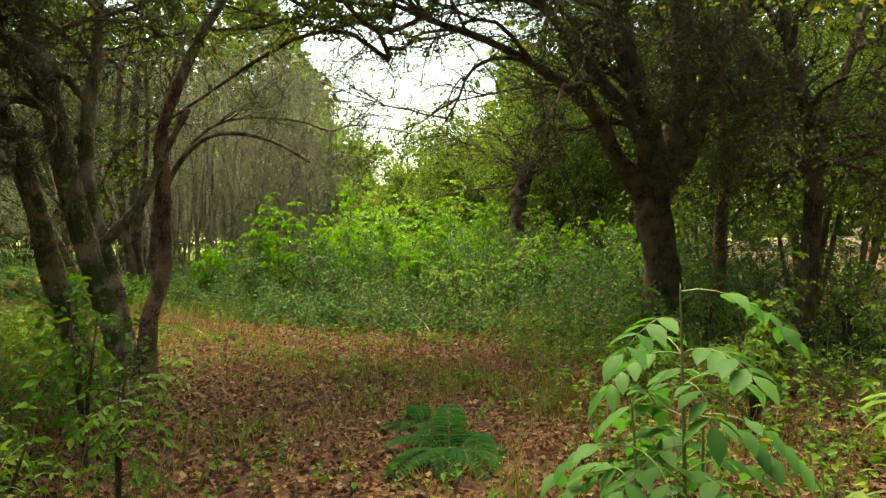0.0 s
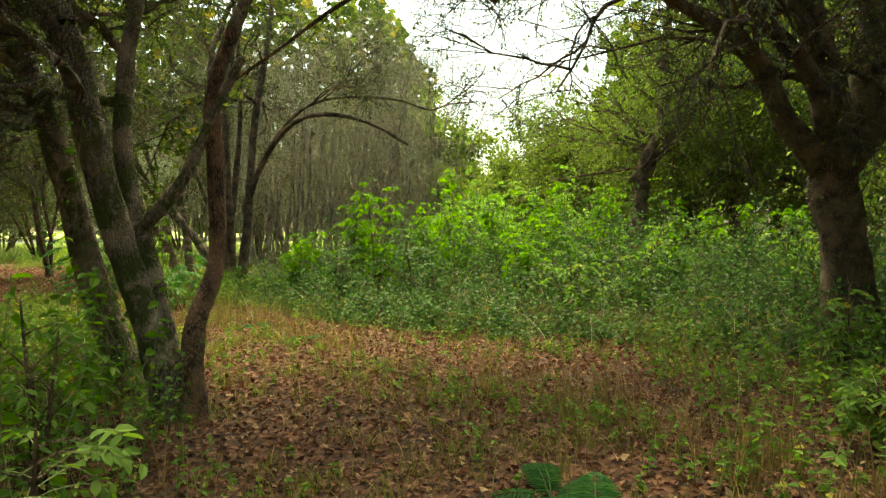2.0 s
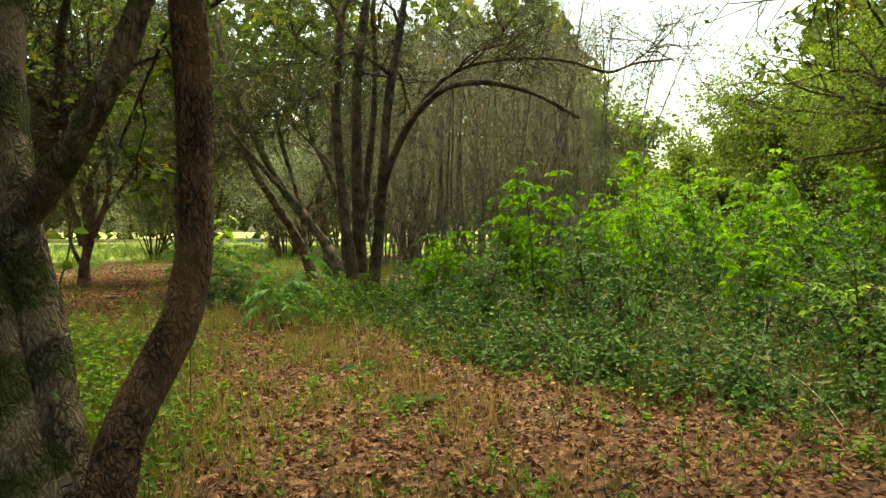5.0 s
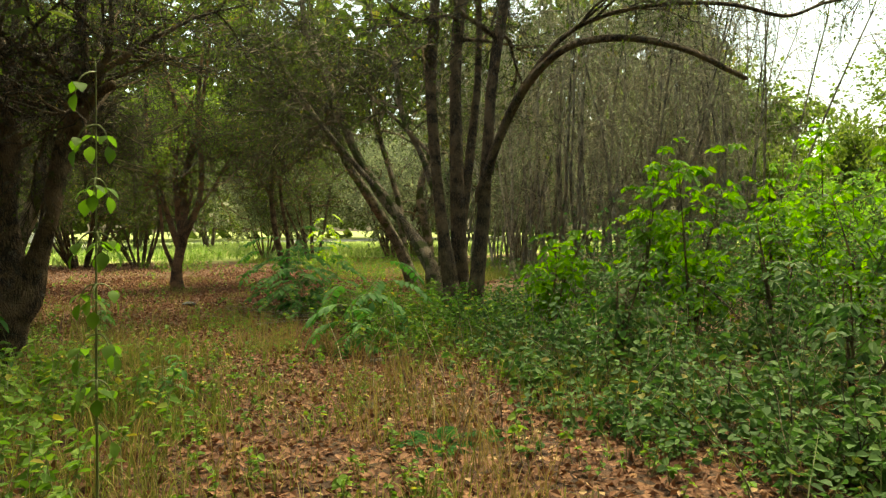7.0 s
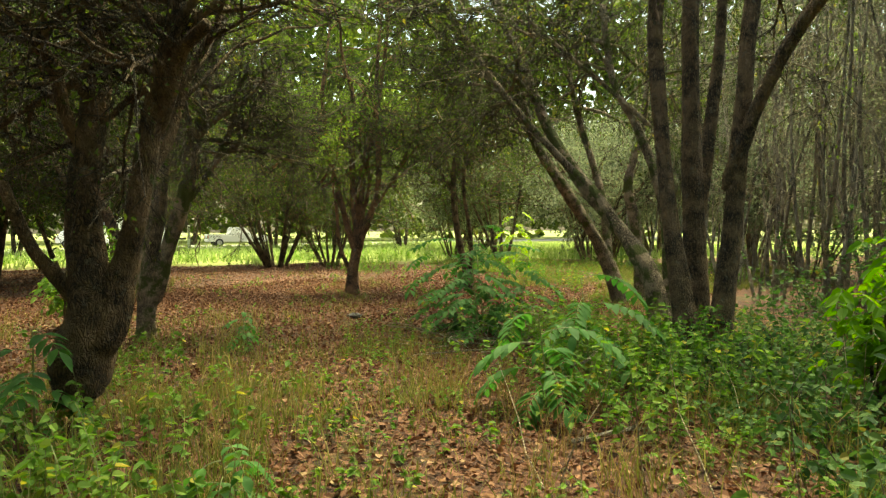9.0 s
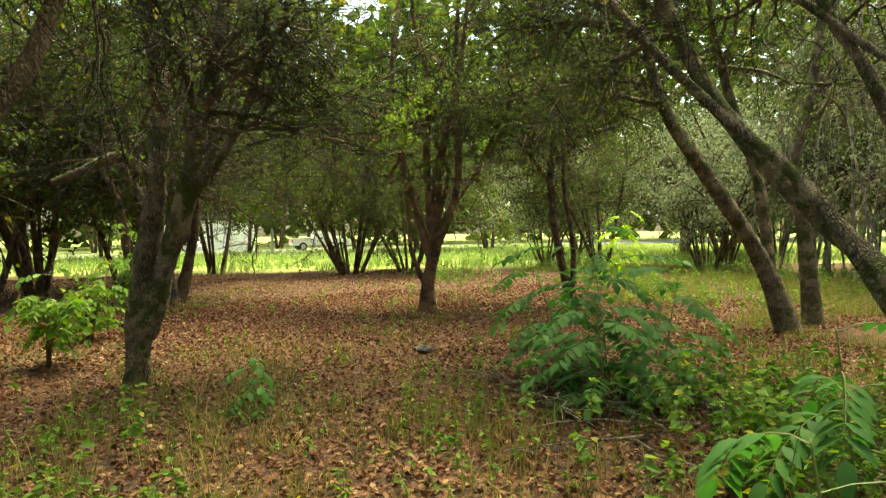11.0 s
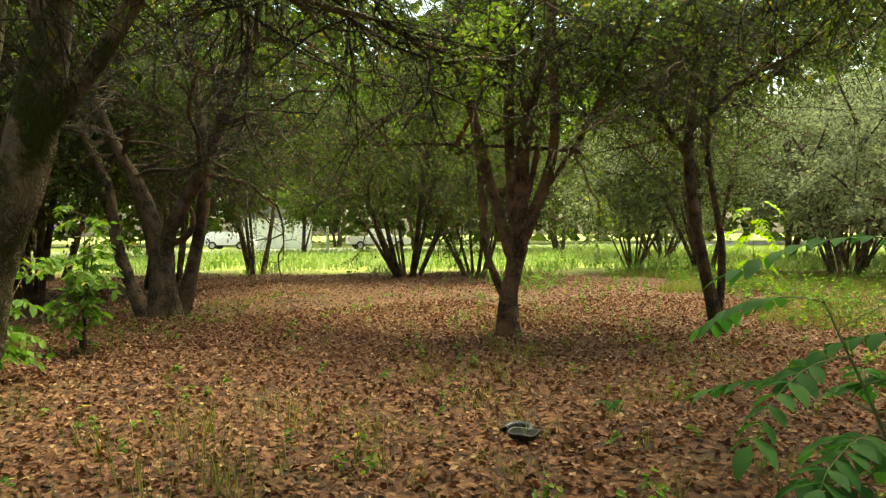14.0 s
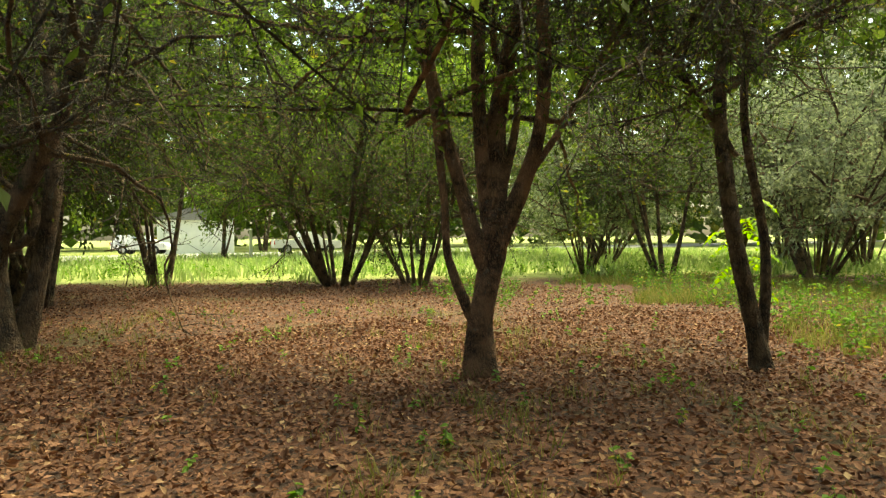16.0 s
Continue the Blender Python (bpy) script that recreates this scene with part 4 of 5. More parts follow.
def sapling(at, height, fronds, frond_len, pairs, blade, label, lean=(0, 0), low=0.3, name="sapling", stalk_r=0.007, category="sapling", droop=0.22, scale=1.0):
    """A young tree of pinnate leaves: a stalk, stalks of the fronds, and each leaflet a part."""
    root = tagged(new(name), label, category)
    root.matrix_basis = pose(at[0], at[1], 0)
    stem = spline([(0, 0, -0.03, stalk_r * 1.5), (lean[0] * 0.3, lean[1] * 0.3, height * 0.4, stalk_r * 1.2), (lean[0], lean[1], height * 0.95, stalk_r * 0.6)], 6)
    part("stalk", limb_mesh("stalk", stem, STALK, 6, 0.05), root)
    for j in range(fronds):
        h = low + (1 - low) * (j + 0.5) / fronds
        k = len(stem) - 1 if j == fronds - 1 else int(h * (len(stem) - 1))
        a = j * 2.4 + R.uniform(-0.4, 0.4)
        rise = R.uniform(0.25, 0.7)
        ln = frond_len * R.uniform(0.75, 1.15)
        fr = shoots(stem[k][None, :3], np.array([[math.cos(a), math.sin(a), rise]]), ln, 8, droop, 0.05)[0]
        part("leaf_stalk", mesh_of("leaf_stalk", *tubes(fr[None], np.linspace(0.004, 0.0015, 8)[None], 4), STALK), root)
        for i in range(pairs):
            u = (0.28 + 0.72 * (i + 0.5) / pairs) * 7
            b = min(int(u), 6)
            p, t = fr[b] + (fr[b + 1] - fr[b]) * (u - b), unit(fr[b + 1] - fr[b])
            side = unit(np.cross(t, (0, 0, 1)))
            for sgn in (-1, 1):
                d = side * sgn + t * 0.55 + np.array([0, 0, R.uniform(-0.55, -0.05)])
                s = R.uniform(0.8, 1.15) * scale
                part("leaflet", blade, root, at=orient(p, d, R.uniform(-0.3, 0.3)) @ Matrix.Scale(s, 4))
        part("leaflet", blade, root, at=orient(fr[-1], unit(fr[-1] - fr[-2]), 0.0) @ Matrix.Scale(1.1 * scale, 4))
    return root


sapling((1.0, 2.75), 1.35, 22, 0.45, 4, BIG_BLADE, "young tree with drooping compound green leaves", (-0.05, -0.05), 0.2, droop=0.2, scale=0.72)
sapling((0.78, 2.6), 0.9, 12, 0.42, 4, BIG_BLADE, "low young tree with compound leaves", (-0.05, 0.0), droop=0.22, scale=0.7)
sapling((1.2, 3.1), 0.9, 7, 0.45, 4, PIN_BLADE, "low shoot with compound leaves under trees", (0.0, 0.0))
sapling((1.08, 1.6), 1.15, 12, 0.25, 3, PALE_BLADE, "pale green leafy shoot beside the path", (0.05, 0.05))
sapling((-10.15, 15.75), 1.45, 28, 0.85, 8, FEATHER, "bushy sapling with broad feathery compound leaves", (-0.3, 0.1), 0.1, droop=0.15)
sapling((-10.5, 15.6), 1.1, 18, 0.6, 7, FEATHER, "lower shoot of feathery compound leaves", (-0.35, -0.1), 0.1, droop=0.17)
sapling((-9.75, 16.0), 1.1, 16, 0.6, 7, FEATHER, "side shoot of feathery compound leaves", (0.1, 0.1), 0.12, droop=0.17)
sapling((-9.75, 15.25), 1.0, 18, 0.6, 7, FEATHER, "low bushy shoot of feathery compound leaves", (0.0, -0.1), 0.1, droop=0.17)
sapling((-6.9, 13.2), 0.8, 10, 0.6, 7, PIN_BLADE, "low bush of feathery compound leaves by the path", (-0.1, 0.0), 0.15)
sapling((-7.4, 14.4), 1.0, 12, 0.7, 7, PIN_BLADE, "bush of feathery compound leaves under stems", (-0.1, 0.0), 0.15)
sapling((-6.7, 10.55), 0.42, 9, 0.28, 4, PIN_SMALL, "small leafy seedling in dry grass", (0, 0), 0.2)
sapling((-9.1, 10.2), 0.75, 9, 0.4, 4, PIN_BLADE, "leafy shoot at a tree's foot", (0, 0), 0.2)
sapling((-11.5, 12.9), 0.42, 9, 0.25, 4, PIN_SMALL, "small bright seedling in the litter", (0, 0), 0.2)
sapling((-18.9, 26.0), 2.1, 17, 0.7, 5, YEL_BLADE, "bright yellow-green young ash in sunlight", (0, 0), 0.3, scale=0.75)
sapling((-4.4, 8.65), 2.1, 24, 0.12, 1, leaf_blade("vine_leaf", 0.06, 0.021, LIME), "thin climbing shoot with pale leaves", (0.05, 0), 0.45, stalk_r=0.004, droop=0.4)

def bright_sapling(at, h, fronds, label="bright green sapling rising out of the brambles", leaf=SAPLING, stems=3, wide=0.3, size=1.0):
    """A bushy young tree with compound leaves; too many leaflets to pick apart, so one crown."""
    root = tagged(new("bright_sapling"), label, "sapling", "bramble saplings")
    root.matrix_basis = pose(at[0], at[1], 0)
    starts, ways = [], []
    for j in range(stems):
        lean = R.normal(0, wide, 2) * h * 0.5
        tall = h * (1.0 if j == 0 else R.uniform(0.55, 0.9))
        stem = spline([(lean[0] * 0.05, lean[1] * 0.05, -0.05, 0.018), (lean[0] * 0.35, lean[1] * 0.35, tall * 0.45, 0.012), (lean[0], lean[1], tall * 0.92, 0.005)], 8)
        part("stem", limb_mesh("sapling_stem", stem, BARK, 6), root)
        side = shoots(stem[R.integers(5, len(stem), 7), :3], np.column_stack([R.normal(0, 1, (7, 2)), R.uniform(0.3, 1.0, 7)]), R.uniform(0.2, 0.5, 7) * min(h * 0.5, 1.0), 6, 0.05, 0.12)
        n = fronds // stems
        a, _ = along(stem[None, :, :3], n // 2, 0.25, 1.0)
        b, _ = along(side, max(1, n // 10), 0.3, 1.0)
        starts += [a, b]
        tagged(part("side_twig_spray", mesh_of("side_twig_spray", *tubes(side, np.linspace(0.006, 0.003, 6)[None].repeat(7, 0), 3), BARK), root), kind="stuff")
    st = np.vstack(starts)
    n = len(st)
    ang = R.uniform(0, 6.283, n)
    fr = shoots(st, np.column_stack([np.cos(ang), np.sin(ang), R.uniform(0.0, 0.9, n)]), R.uniform(0.2, 0.42, n) * (0.35 + 0.65 * size), 6, 0.2, 0.1)
    tagged(part("stalk_spray", mesh_of("stalk_spray", *tubes(fr, np.linspace(0.003, 0.001, 6)[None].repeat(n, 0), 3), STALK), root), kind="stuff")
    u = np.linspace(0.35, 1.0, 4) * 5
    i = np.minimum(u.astype(int), 4)
    p = fr[:, i] + (fr[:, i + 1] - fr[:, i]) * (u - i)[None, :, None]
    t = unit(fr[:, i + 1] - fr[:, i])
    s = unit(np.cross(t, (0, 0, 1.0)))
    items = []
    for sg in (-1, 1):
        d = (s * sg + t * 0.6 + np.array([0, 0, -0.3]) + R.normal(0, 0.3, t.shape)).reshape(-1, 3)
        ln = R.uniform(0.06, 0.125, len(d)) * size
        items.append(leaf_arrays(p.reshape(-1, 3), ln, ln * 0.3, d, 0.6, 0.2, 0.2, True))
    tagged(part("crown", mesh_of("sapling_crown", *joined(items), leaf), root), kind="stuff")


for x, y, h, k in ((-4.4, 15.9, 2.9, 110), (-3.6, 15.0, 2.2, 80), (-2.5, 18.8, 3.0, 110), (-1.3, 17.3, 2.5, 90), (-0.2, 18.6, 2.7, 100), (0.9, 16.4, 2.3, 90), (2.4, 15.2, 2.1, 80), (-3.0, 16.9, 2.3, 90),
                   (1.6, 20.0, 2.6, 90), (-2.6, 13.9, 1.6, 60), (-0.6, 14.2, 1.7, 70), (1.2, 13.0, 1.6, 60), (3.6, 13.0, 1.8, 70), (-5.2, 14.8, 1.5, 60), (-1.9, 15.4, 1.9, 80), (0.3, 15.2, 1.8, 70),
                   (0.2, 12.2, 1.2, 50), (4.6, 16.5, 2.2, 80), (5.8, 12.5, 1.9, 70), (-2.0, 12.6, 1.1, 50), (3.2, 17.6, 2.4, 80), (-3.9, 13.4, 1.2, 50)):
    bright_sapling((x, y), h, k, *(() if y > 14.1 else ("leafy green shrub at the thicket's shady front", BRAMBLE if x < -1.0 else HERB, 4, 0.35, 0.75)))
# far shrubs in the lighter leaf that carries painted sunlight
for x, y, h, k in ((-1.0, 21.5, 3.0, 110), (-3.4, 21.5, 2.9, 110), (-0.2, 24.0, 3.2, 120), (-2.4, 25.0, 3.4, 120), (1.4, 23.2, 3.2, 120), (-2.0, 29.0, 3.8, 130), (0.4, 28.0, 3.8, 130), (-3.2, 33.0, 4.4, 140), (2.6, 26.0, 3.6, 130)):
    bright_sapling((x, y), h, k, "yellow-green shrub at the clearing's far end, sunlight painted into its leaves", SUN_TONED, 4, 0.36)
for x, y, h, k in ((-17.8, 13.0, 1.7, 70), (-14.7, 11.6, 1.3, 60), (-16.3, 12.2, 1.2, 50)):
    bright_sapling((x, y), h, k, "leafy green bush among dark tree trunks", HERB, 4, 0.4)


for x, y, h, k in ((2.5, 5.4, 1.0, 50), (3.3, 6.6, 1.3, 60), (2.3, 7.8, 1.0, 50), (4.4, 6.4, 1.4, 60), (2.9, 4.2, 0.9, 40), (3.6, 9.2, 1.3, 60), (5.2, 8.6, 1.5, 60), (1.9, 6.4, 0.7, 36), (4.4, 4.6, 1.3, 50)):
    bright_sapling((x, y), h, k, "green leafy shrub in the undergrowth", HERB, 4, 0.25, 0.62)
for x, y, h, k in ((-1.75, 3.6, 0.9, 34), (-2.3, 4.3, 1.2, 44), (-2.0, 3.0, 0.8, 30), (-2.9, 4.0, 1.1, 40)):
    bright_sapling((x, y), h, k, "tall leafy weed beside the way", HERB, 3, 0.14, 0.5)


# ---- ferns, climbers and fallen wood ----
def fern(at, fronds, length, label="dark green fern with arching fronds"):
    root = tagged(new("fern"), label, "fern")
    root.matrix_basis = pose(at[0], at[1], 0)
    for j in range(fronds):
        a = j * 6.283 / fronds + R.uniform(-0.3, 0.3)
        fr = shoots(np.array([[0, 0, 0.0]]), np.array([[math.cos(a), math.sin(a), R.uniform(0.8, 1.5)]]), length * R.uniform(0.7, 1.1), 12, 0.16, 0.04)
        t = np.linspace(0.12, 0.98, 26)
        u = t * 11
        b = np.minimum(u.astype(int), 10)
        p = fr[0, b] + (fr[0, b + 1] - fr[0, b]) * (u - b)[:, None]
        d = unit(fr[0, b + 1] - fr[0, b])
        s = unit(np.cross(d, (0, 0, 1)))
        ln = 0.13 * length * 1.4 * np.sin(np.pi * (0.18 + 0.8 * t)) + 0.01
        q = [tubes(fr, np.linspace(0.004, 0.001, 12)[None], 3)]
        items = [(q[0][0], tri(q[0][1]))]
        for sg in (-1, 1):
            items.append(leaf_arrays(p, ln, 0.011 * length * 1.6, s * sg + d * 0.35, 0.9, 0.1, 0.25))
        part("frond", mesh_of("frond", *joined(items), FERN), root)


fern((0.05, 4.6), 11, 0.75)
fern((-0.15, 5.3), 8, 0.5)
fern((-3.2, 9.85), 7, 0.38, "small fern in the leaf litter")
fern((-4.2, 10.8), 7, 0.4, "small fern in the leaf litter")
fern((-4.0, 11.1), 6, 0.3, "small fern in the leaf litter")
fern((-13.1, 16.5), 6, 0.18, "small fern in the leaf litter")


def stick(a, b, r, mat, label, rise=0.03, forks=2):
    root = tagged(new("fallen_branch"), label, "branch")
    a, b = np.array([*a, rise]), np.array([*b, rise])
    root.matrix_basis = pose(*a)
    n = 8
    line = np.linspace(0, 1, n)[:, None] * (b - a) + R.normal(0, 0.025, (n, 3)) * (1, 1, 0.3)
    part("limb", limb_mesh("limb", np.column_stack([line, np.linspace(r, r * 0.45, n)]), mat, 7), root)
    for _ in range(forks):
        i = R.integers(2, n - 1)
        t = shoots(line[i][None], ((b - a) + R.normal(0, 0.6, 3))[None] * (1, 1, 0.3) + (0, 0, 0.1), 0.4, 4, 0.02, 0.15)[0]
        part("side_branch", limb_mesh("side_branch", np.column_stack([t, np.linspace(r * 0.5, 0.003, 4)]), mat, 5), root)


stick((-10.0, 14.75), (-9.35, 15.8), 0.022, BARK_PALE, "fallen grey branch under a sapling")
stick((-9.4, 16.1), (-8.3, 15.3), 0.03, BARK_PALE, "fallen branch lying on brown leaves")
stick((-6.3, 12.7), (-6.2, 13.55), 0.018, BARK_PALE, "short pale stick on the leaf litter")
stick((-1.95, 8.5), (-1.1, 7.75), 0.018, BARK, "short brown stick on the leaf litter")
stick((-7.0, 13.6), (-7.3, 14.6), 0.014, BARK_PALE, "bent pale dead stick leaning in the bush", 0.3)
stick((-8.6, 15.0), (-8.3, 13.9), 0.018, BARK, "brown dead branch among shrubs")
stick((-10.06, 16.5), (-8.88, 15.78), 0.02, BARK_PALE, "long pale fallen branch on brown leaves", 0.05, 3)
stick((-9.75, 15.58), (-8.67, 15.65), 0.026, BARK_PALE, "grey fallen branch beside a sapling", 0.06, 3)
for j in range(16):
    x, y = -9.6 + R.uniform(-0.9, 0.9), 15.1 + R.uniform(-0.7, 0.7)
    a = R.uniform(0, 6.28)
    stick((x, y), (x + 0.9 * math.cos(a), y + 0.9 * math.sin(a)), 0.009, BARK_PALE, "thin dry twig in a heap of sticks", R.uniform(0.03, 0.14), 3)

# a torn piece of black tyre on the leaves
RUBBER = plain_mat("black_rubber", (0.018, 0.018, 0.02), 0.38, 0, 0.4, 30)
scrap = tagged(new("tyre_scrap"), "torn scrap of black rubber tyre on leaves", "tyre scrap")
scrap.matrix_basis = pose(-12.95, 15.5, -0.02, 0, 0, 40) @ Matrix.Diagonal((0.75, 0.75, 0.7, 1))
ang = np.linspace(-0.5, 3.6, 16)
arc = np.column_stack([0.12 * np.cos(ang), 0.085 * np.sin(ang), 0.03 + 0.015 * np.sin(ang * 1.3)])
tv, tq = tubes(arc[None], np.full((1, 16), 0.04), 8)
part("tread", mesh_of("tread", tv * (1, 1, 1.25), tq, RUBBER, True), scrap)
tv, tq = tubes((arc * (0.78, 0.78, 0.7))[None], np.full((1, 16), 0.022), 6)
part("bead", mesh_of("bead", tv, tq, plain_mat("worn_rubber", (0.12, 0.115, 0.11), 0.5), True), scrap)

# climber on the mossy tree
climb = tagged(new("climber"), "leafy climbing vine on a mossy trunk", "vine")
climb.matrix_basis = pose(-2.95, 6.45, 0)
cl = shoots(R.normal(0, 0.16, (8, 3)) * (1, 1, 0) + (-0.5, -0.1, 0), np.column_stack([R.normal(-0.2, 0.14, 8), R.normal(-0.02, 0.06, 8), np.ones(8)]), R.uniform(1.0, 2.3, 8), 10, 0.0, 0.09)
part("vines", mesh_of("vines", *tubes(cl, np.full((8, 10), 0.004), 3), STALK), climb)
lp, _ = along(cl, 18, 0.1, 1)
lp = lp + R.normal(0, 0.05, lp.shape)
size = R.uniform(0.04, 0.085, len(lp))
part("leaves", mesh_of("climber_leaves", *leaf_arrays(lp, size, size * 0.42, None, 0.3, fine=True), HERB), climb)


# ---- litter, grass and herbs of the forest floor ----
def floor_keep(x, y):
    return np.clip(1.2 - np.clip(edge_in(x, y) + 0.6, 0, 2), 0.05, 1) * np.where(-0.86 * x + 0.5 * y > 37.5, 0.05, 1)


p = np.vstack([scatter(250000, -21, 3.5, 2, 20, floor_keep), scatter(50000, -34, -16, 9, 27, floor_keep), scatter(16000, -20, -10.5, 19.5, 24, floor_keep), scatter(12000, -12, 8, -3, 8, floor_keep)])
z = ground_height(p[:, 0], p[:, 1]) + R.uniform(0.006, 0.035, len(p))
size = R.uniform(0.028, 0.066, len(p))
tagged(new("fallen_leaves", mesh_of("fallen_leaves", *leaf_arrays(np.column_stack([p, z]), size, size * R.uniform(0.28, 0.45, len(p)), R.normal(0, 1, (len(p), 3)) * (1, 1, 0.3), 0.62, 0.5, -0.12), LITTER)),
       "carpet of fallen brown leaves on the forest floor", "leaf litter", kind="stuff")


def blades(name, p, height, width, mat, label, lean=0.45, parent=None):
    n = len(p)
    h = R.uniform(0.5, 1.3, n) * height
    base = np.column_stack([p, ground_height(p[:, 0], p[:, 1]) - 0.01])
    d = R.normal(0, lean, (n, 2))
    mid = base + np.column_stack([d * h[:, None] * 0.35, h * 0.6])
    tip = base + np.column_stack([d * h[:, None], h * 0.95])
    a = R.uniform(0, 6.28, n)
    s = np.column_stack([np.cos(a), np.sin(a), a * 0]) * width
    v = np.stack([base - s, base + s, mid + s * 0.8, mid - s * 0.8, tip], 1).reshape(-1, 3)
    i = np.arange(n)[:, None] * 5
    f = np.concatenate([i + [0, 1, 2], i + [0, 2, 3], i + [3, 2, 4]], 1).reshape(-1, 3)
    return tagged(new(name, mesh_of(name, v, f, mat)), label, "grass", kind="stuff")


def tufts(p, per, spread):
    """per blades round each point."""
    return (p[:, None] + R.normal(0, spread, (len(p), per, 2))).reshape(-1, 2)


def off_path(x, y):
    px = np.interp(y, [0, 3, 5.5, 7.2, 8.8, 9.7, 11.8, 12.9, 14.1], [0, -0.4, -1.2, -1.9, -3.1, -4.1, -7.0, -9.2, -11.6])
    return np.abs(x - px)


def grassy(x, y):
    return np.clip(lumps(x, y, 0.9) * 2.2 - 0.75, 0.1, 1) * np.where(x < -11, 0.3, 1)


def tall_growth(x, y):
    return np.clip(lumps(x, y + 2, 0.8) * 2.4 - 0.7, 0.08, 1) * np.clip((off_path(x, y) - 0.3) * 0.7, 0.06, 1) * np.where(x < -9.5, 0.35, 1)


blades("grass", tufts(scatter(13000, -24, 4, 1.5, 21, grassy), 11, 0.06), 0.15, 0.0035, GRASS, "sparse tufts of green grass among the leaves", 0.5)
blades("tall_grass", tufts(scatter(3000, -14.5, -3.5, 6.5, 14.5, tall_growth), 10, 0.07), 0.3, 0.0035, GRASS, "tall yellow-green grass under the trees", 0.4)
blades("dry_grass", tufts(scatter(1300, -11, 2.5, 3, 14, lambda x, y: np.clip(lumps(x + 3, y, 1.2) * 2 - 0.7, 0.04, 1) * np.clip(off_path(x, y) - 0.4, 0.05, 1)), 12, 0.07), 0.42, 0.003, DRY_GRASS, "tall dry tan grass stalks", 0.35)
blades("meadow_grass", scatter(30000, -62, -10, 10, 60, lambda x, y: (-0.86 * x + 0.5 * y > 38.5 + 2 * np.sin(x + y)) * 1.0), 0.4, 0.03, SUN_TONED_GRASS, "pale green meadow grass with sunlight put into its colour", 0.4)
blades("clearing_grass", tufts(scatter(9000, -27, -11, 20, 33, lambda x, y: (0.5 * x + 0.86 * y > 12.0 + np.sin(x * 1.3)) * np.clip(lumps(x, y) * 2 - 0.4, 0.15, 1)), 10, 0.1), 0.17, 0.005, GRASS, "light green grass in a clearing")


def herbs(p, height, leaf, mat, label, leaves=9):
    n = len(p)
    h = R.uniform(0.5, 1.2, n) * height
    base = np.column_stack([p, ground_height(p[:, 0], p[:, 1]) - 0.01])
    st = shoots(base, np.column_stack([R.normal(0, 0.2, (n, 2)), np.ones(n)]), h, 5, 0.02, 0.1)
    root = tagged(new("herb_patch"), label, "herbs", kind="stuff")
    part("stalks", mesh_of("herb_stalks", *tubes(st, np.linspace(0.004, 0.002, 5)[None].repeat(n, 0), 3), STALK), root)
    lp, _ = along(st, leaves, 0.2, 1.0)
    size = R.uniform(0.6, 1.3, len(lp)) * leaf
    part("leaves", mesh_of("herb_leaves", *leaf_arrays(lp, size, size * 0.34, R.normal(0, 1, (len(lp), 3)) * (1, 1, 0.2) + (0, 0, 0.15), 0.7, 0.25, 0.3, leaf < 0.12), mat), root)


dead = scatter(2600, -7, 6, 5, 14.5, lambda x, y: np.clip(1 - np.abs(edge_in(x, y) - 0.3) / 2.2, 0, 1) * np.clip(lumps(x, y, 1.5) * 2 - 0.6, 0, 1))
st = shoots(np.column_stack([dead, dead[:, 0] * 0]), np.column_stack([R.normal(0, 0.25, (len(dead), 2)), np.ones(len(dead))]), R.uniform(0.4, 1.0, len(dead)), 5, 0.06, 0.16)
tagged(new("dead_stalks", mesh_of("dead_stalks", *tubes(st, np.linspace(0.006, 0.002, 5)[None].repeat(len(dead), 0), 3), TWIG_PALE)), "dry brown stalks along the bramble edge", "stalks", kind="stuff")


def near_left(x, y):
    return np.clip((off_path(x, y) - 0.95) * 1.2, 0, 1) * np.clip(lumps(x, y, 1.3) * 1.8 - 0.25, 0.15, 1)


herbs(scatter(950, -5.2, -0.9, 1.8, 8.5, near_left), 0.68, 0.05, HERB, "tall green herbs beside the path", 12)
herbs(scatter(170, -4.5, -1.3, 2.4, 6.2, near_left), 1.2, 0.08, SAPLING, "tall bright nettles beside the path", 16)
herbs(scatter(900, 0.8, 5.0, 2.5, 11, near_left), 0.6, 0.055, HERB, "mixed green herbs under the trees", 12)
herbs(scatter(650, -7.5, -3.5, 6.5, 11.0, lambda x, y: np.clip((off_path(x, y) - 0.9) * 0.8, 0, 1) * np.clip(lumps(x, y, 1.1) * 2 - 0.5, 0.05, 1)), 0.55, 0.058, HERB, "green herbs beside the path's bend", 16)
herbs(scatter(220, -12.5, -7.0, 9.0, 12.0, lambda x, y: np.clip((off_path(x, y) - 0.9) * 0.8, 0, 1) * np.clip(lumps(x, y, 1.1) * 2 - 0.5, 0.05, 1)), 0.5, 0.06, HERB, "green herbs at the trees' feet", 14)
herbs(scatter(600, -9.5, -5.8, 12.6, 16.5, lambda x, y: np.clip((off_path(x, y) - 1.3) * 0.8, 0, 1) * np.clip(lumps(x, y, 1.1) * 2 - 0.4, 0.1, 1)), 0.65, 0.058, HERB, "leafy shrubs under the leaning stems", 20)
herbs(scatter(700, -6, 4, 8.5, 13, lambda x, y: np.clip(1 - np.abs(edge_in(x, y)) / 1.2, 0, 1)), 0.5, 0.06, BRAMBLE, "herbs along the thicket's ragged edge", 12)
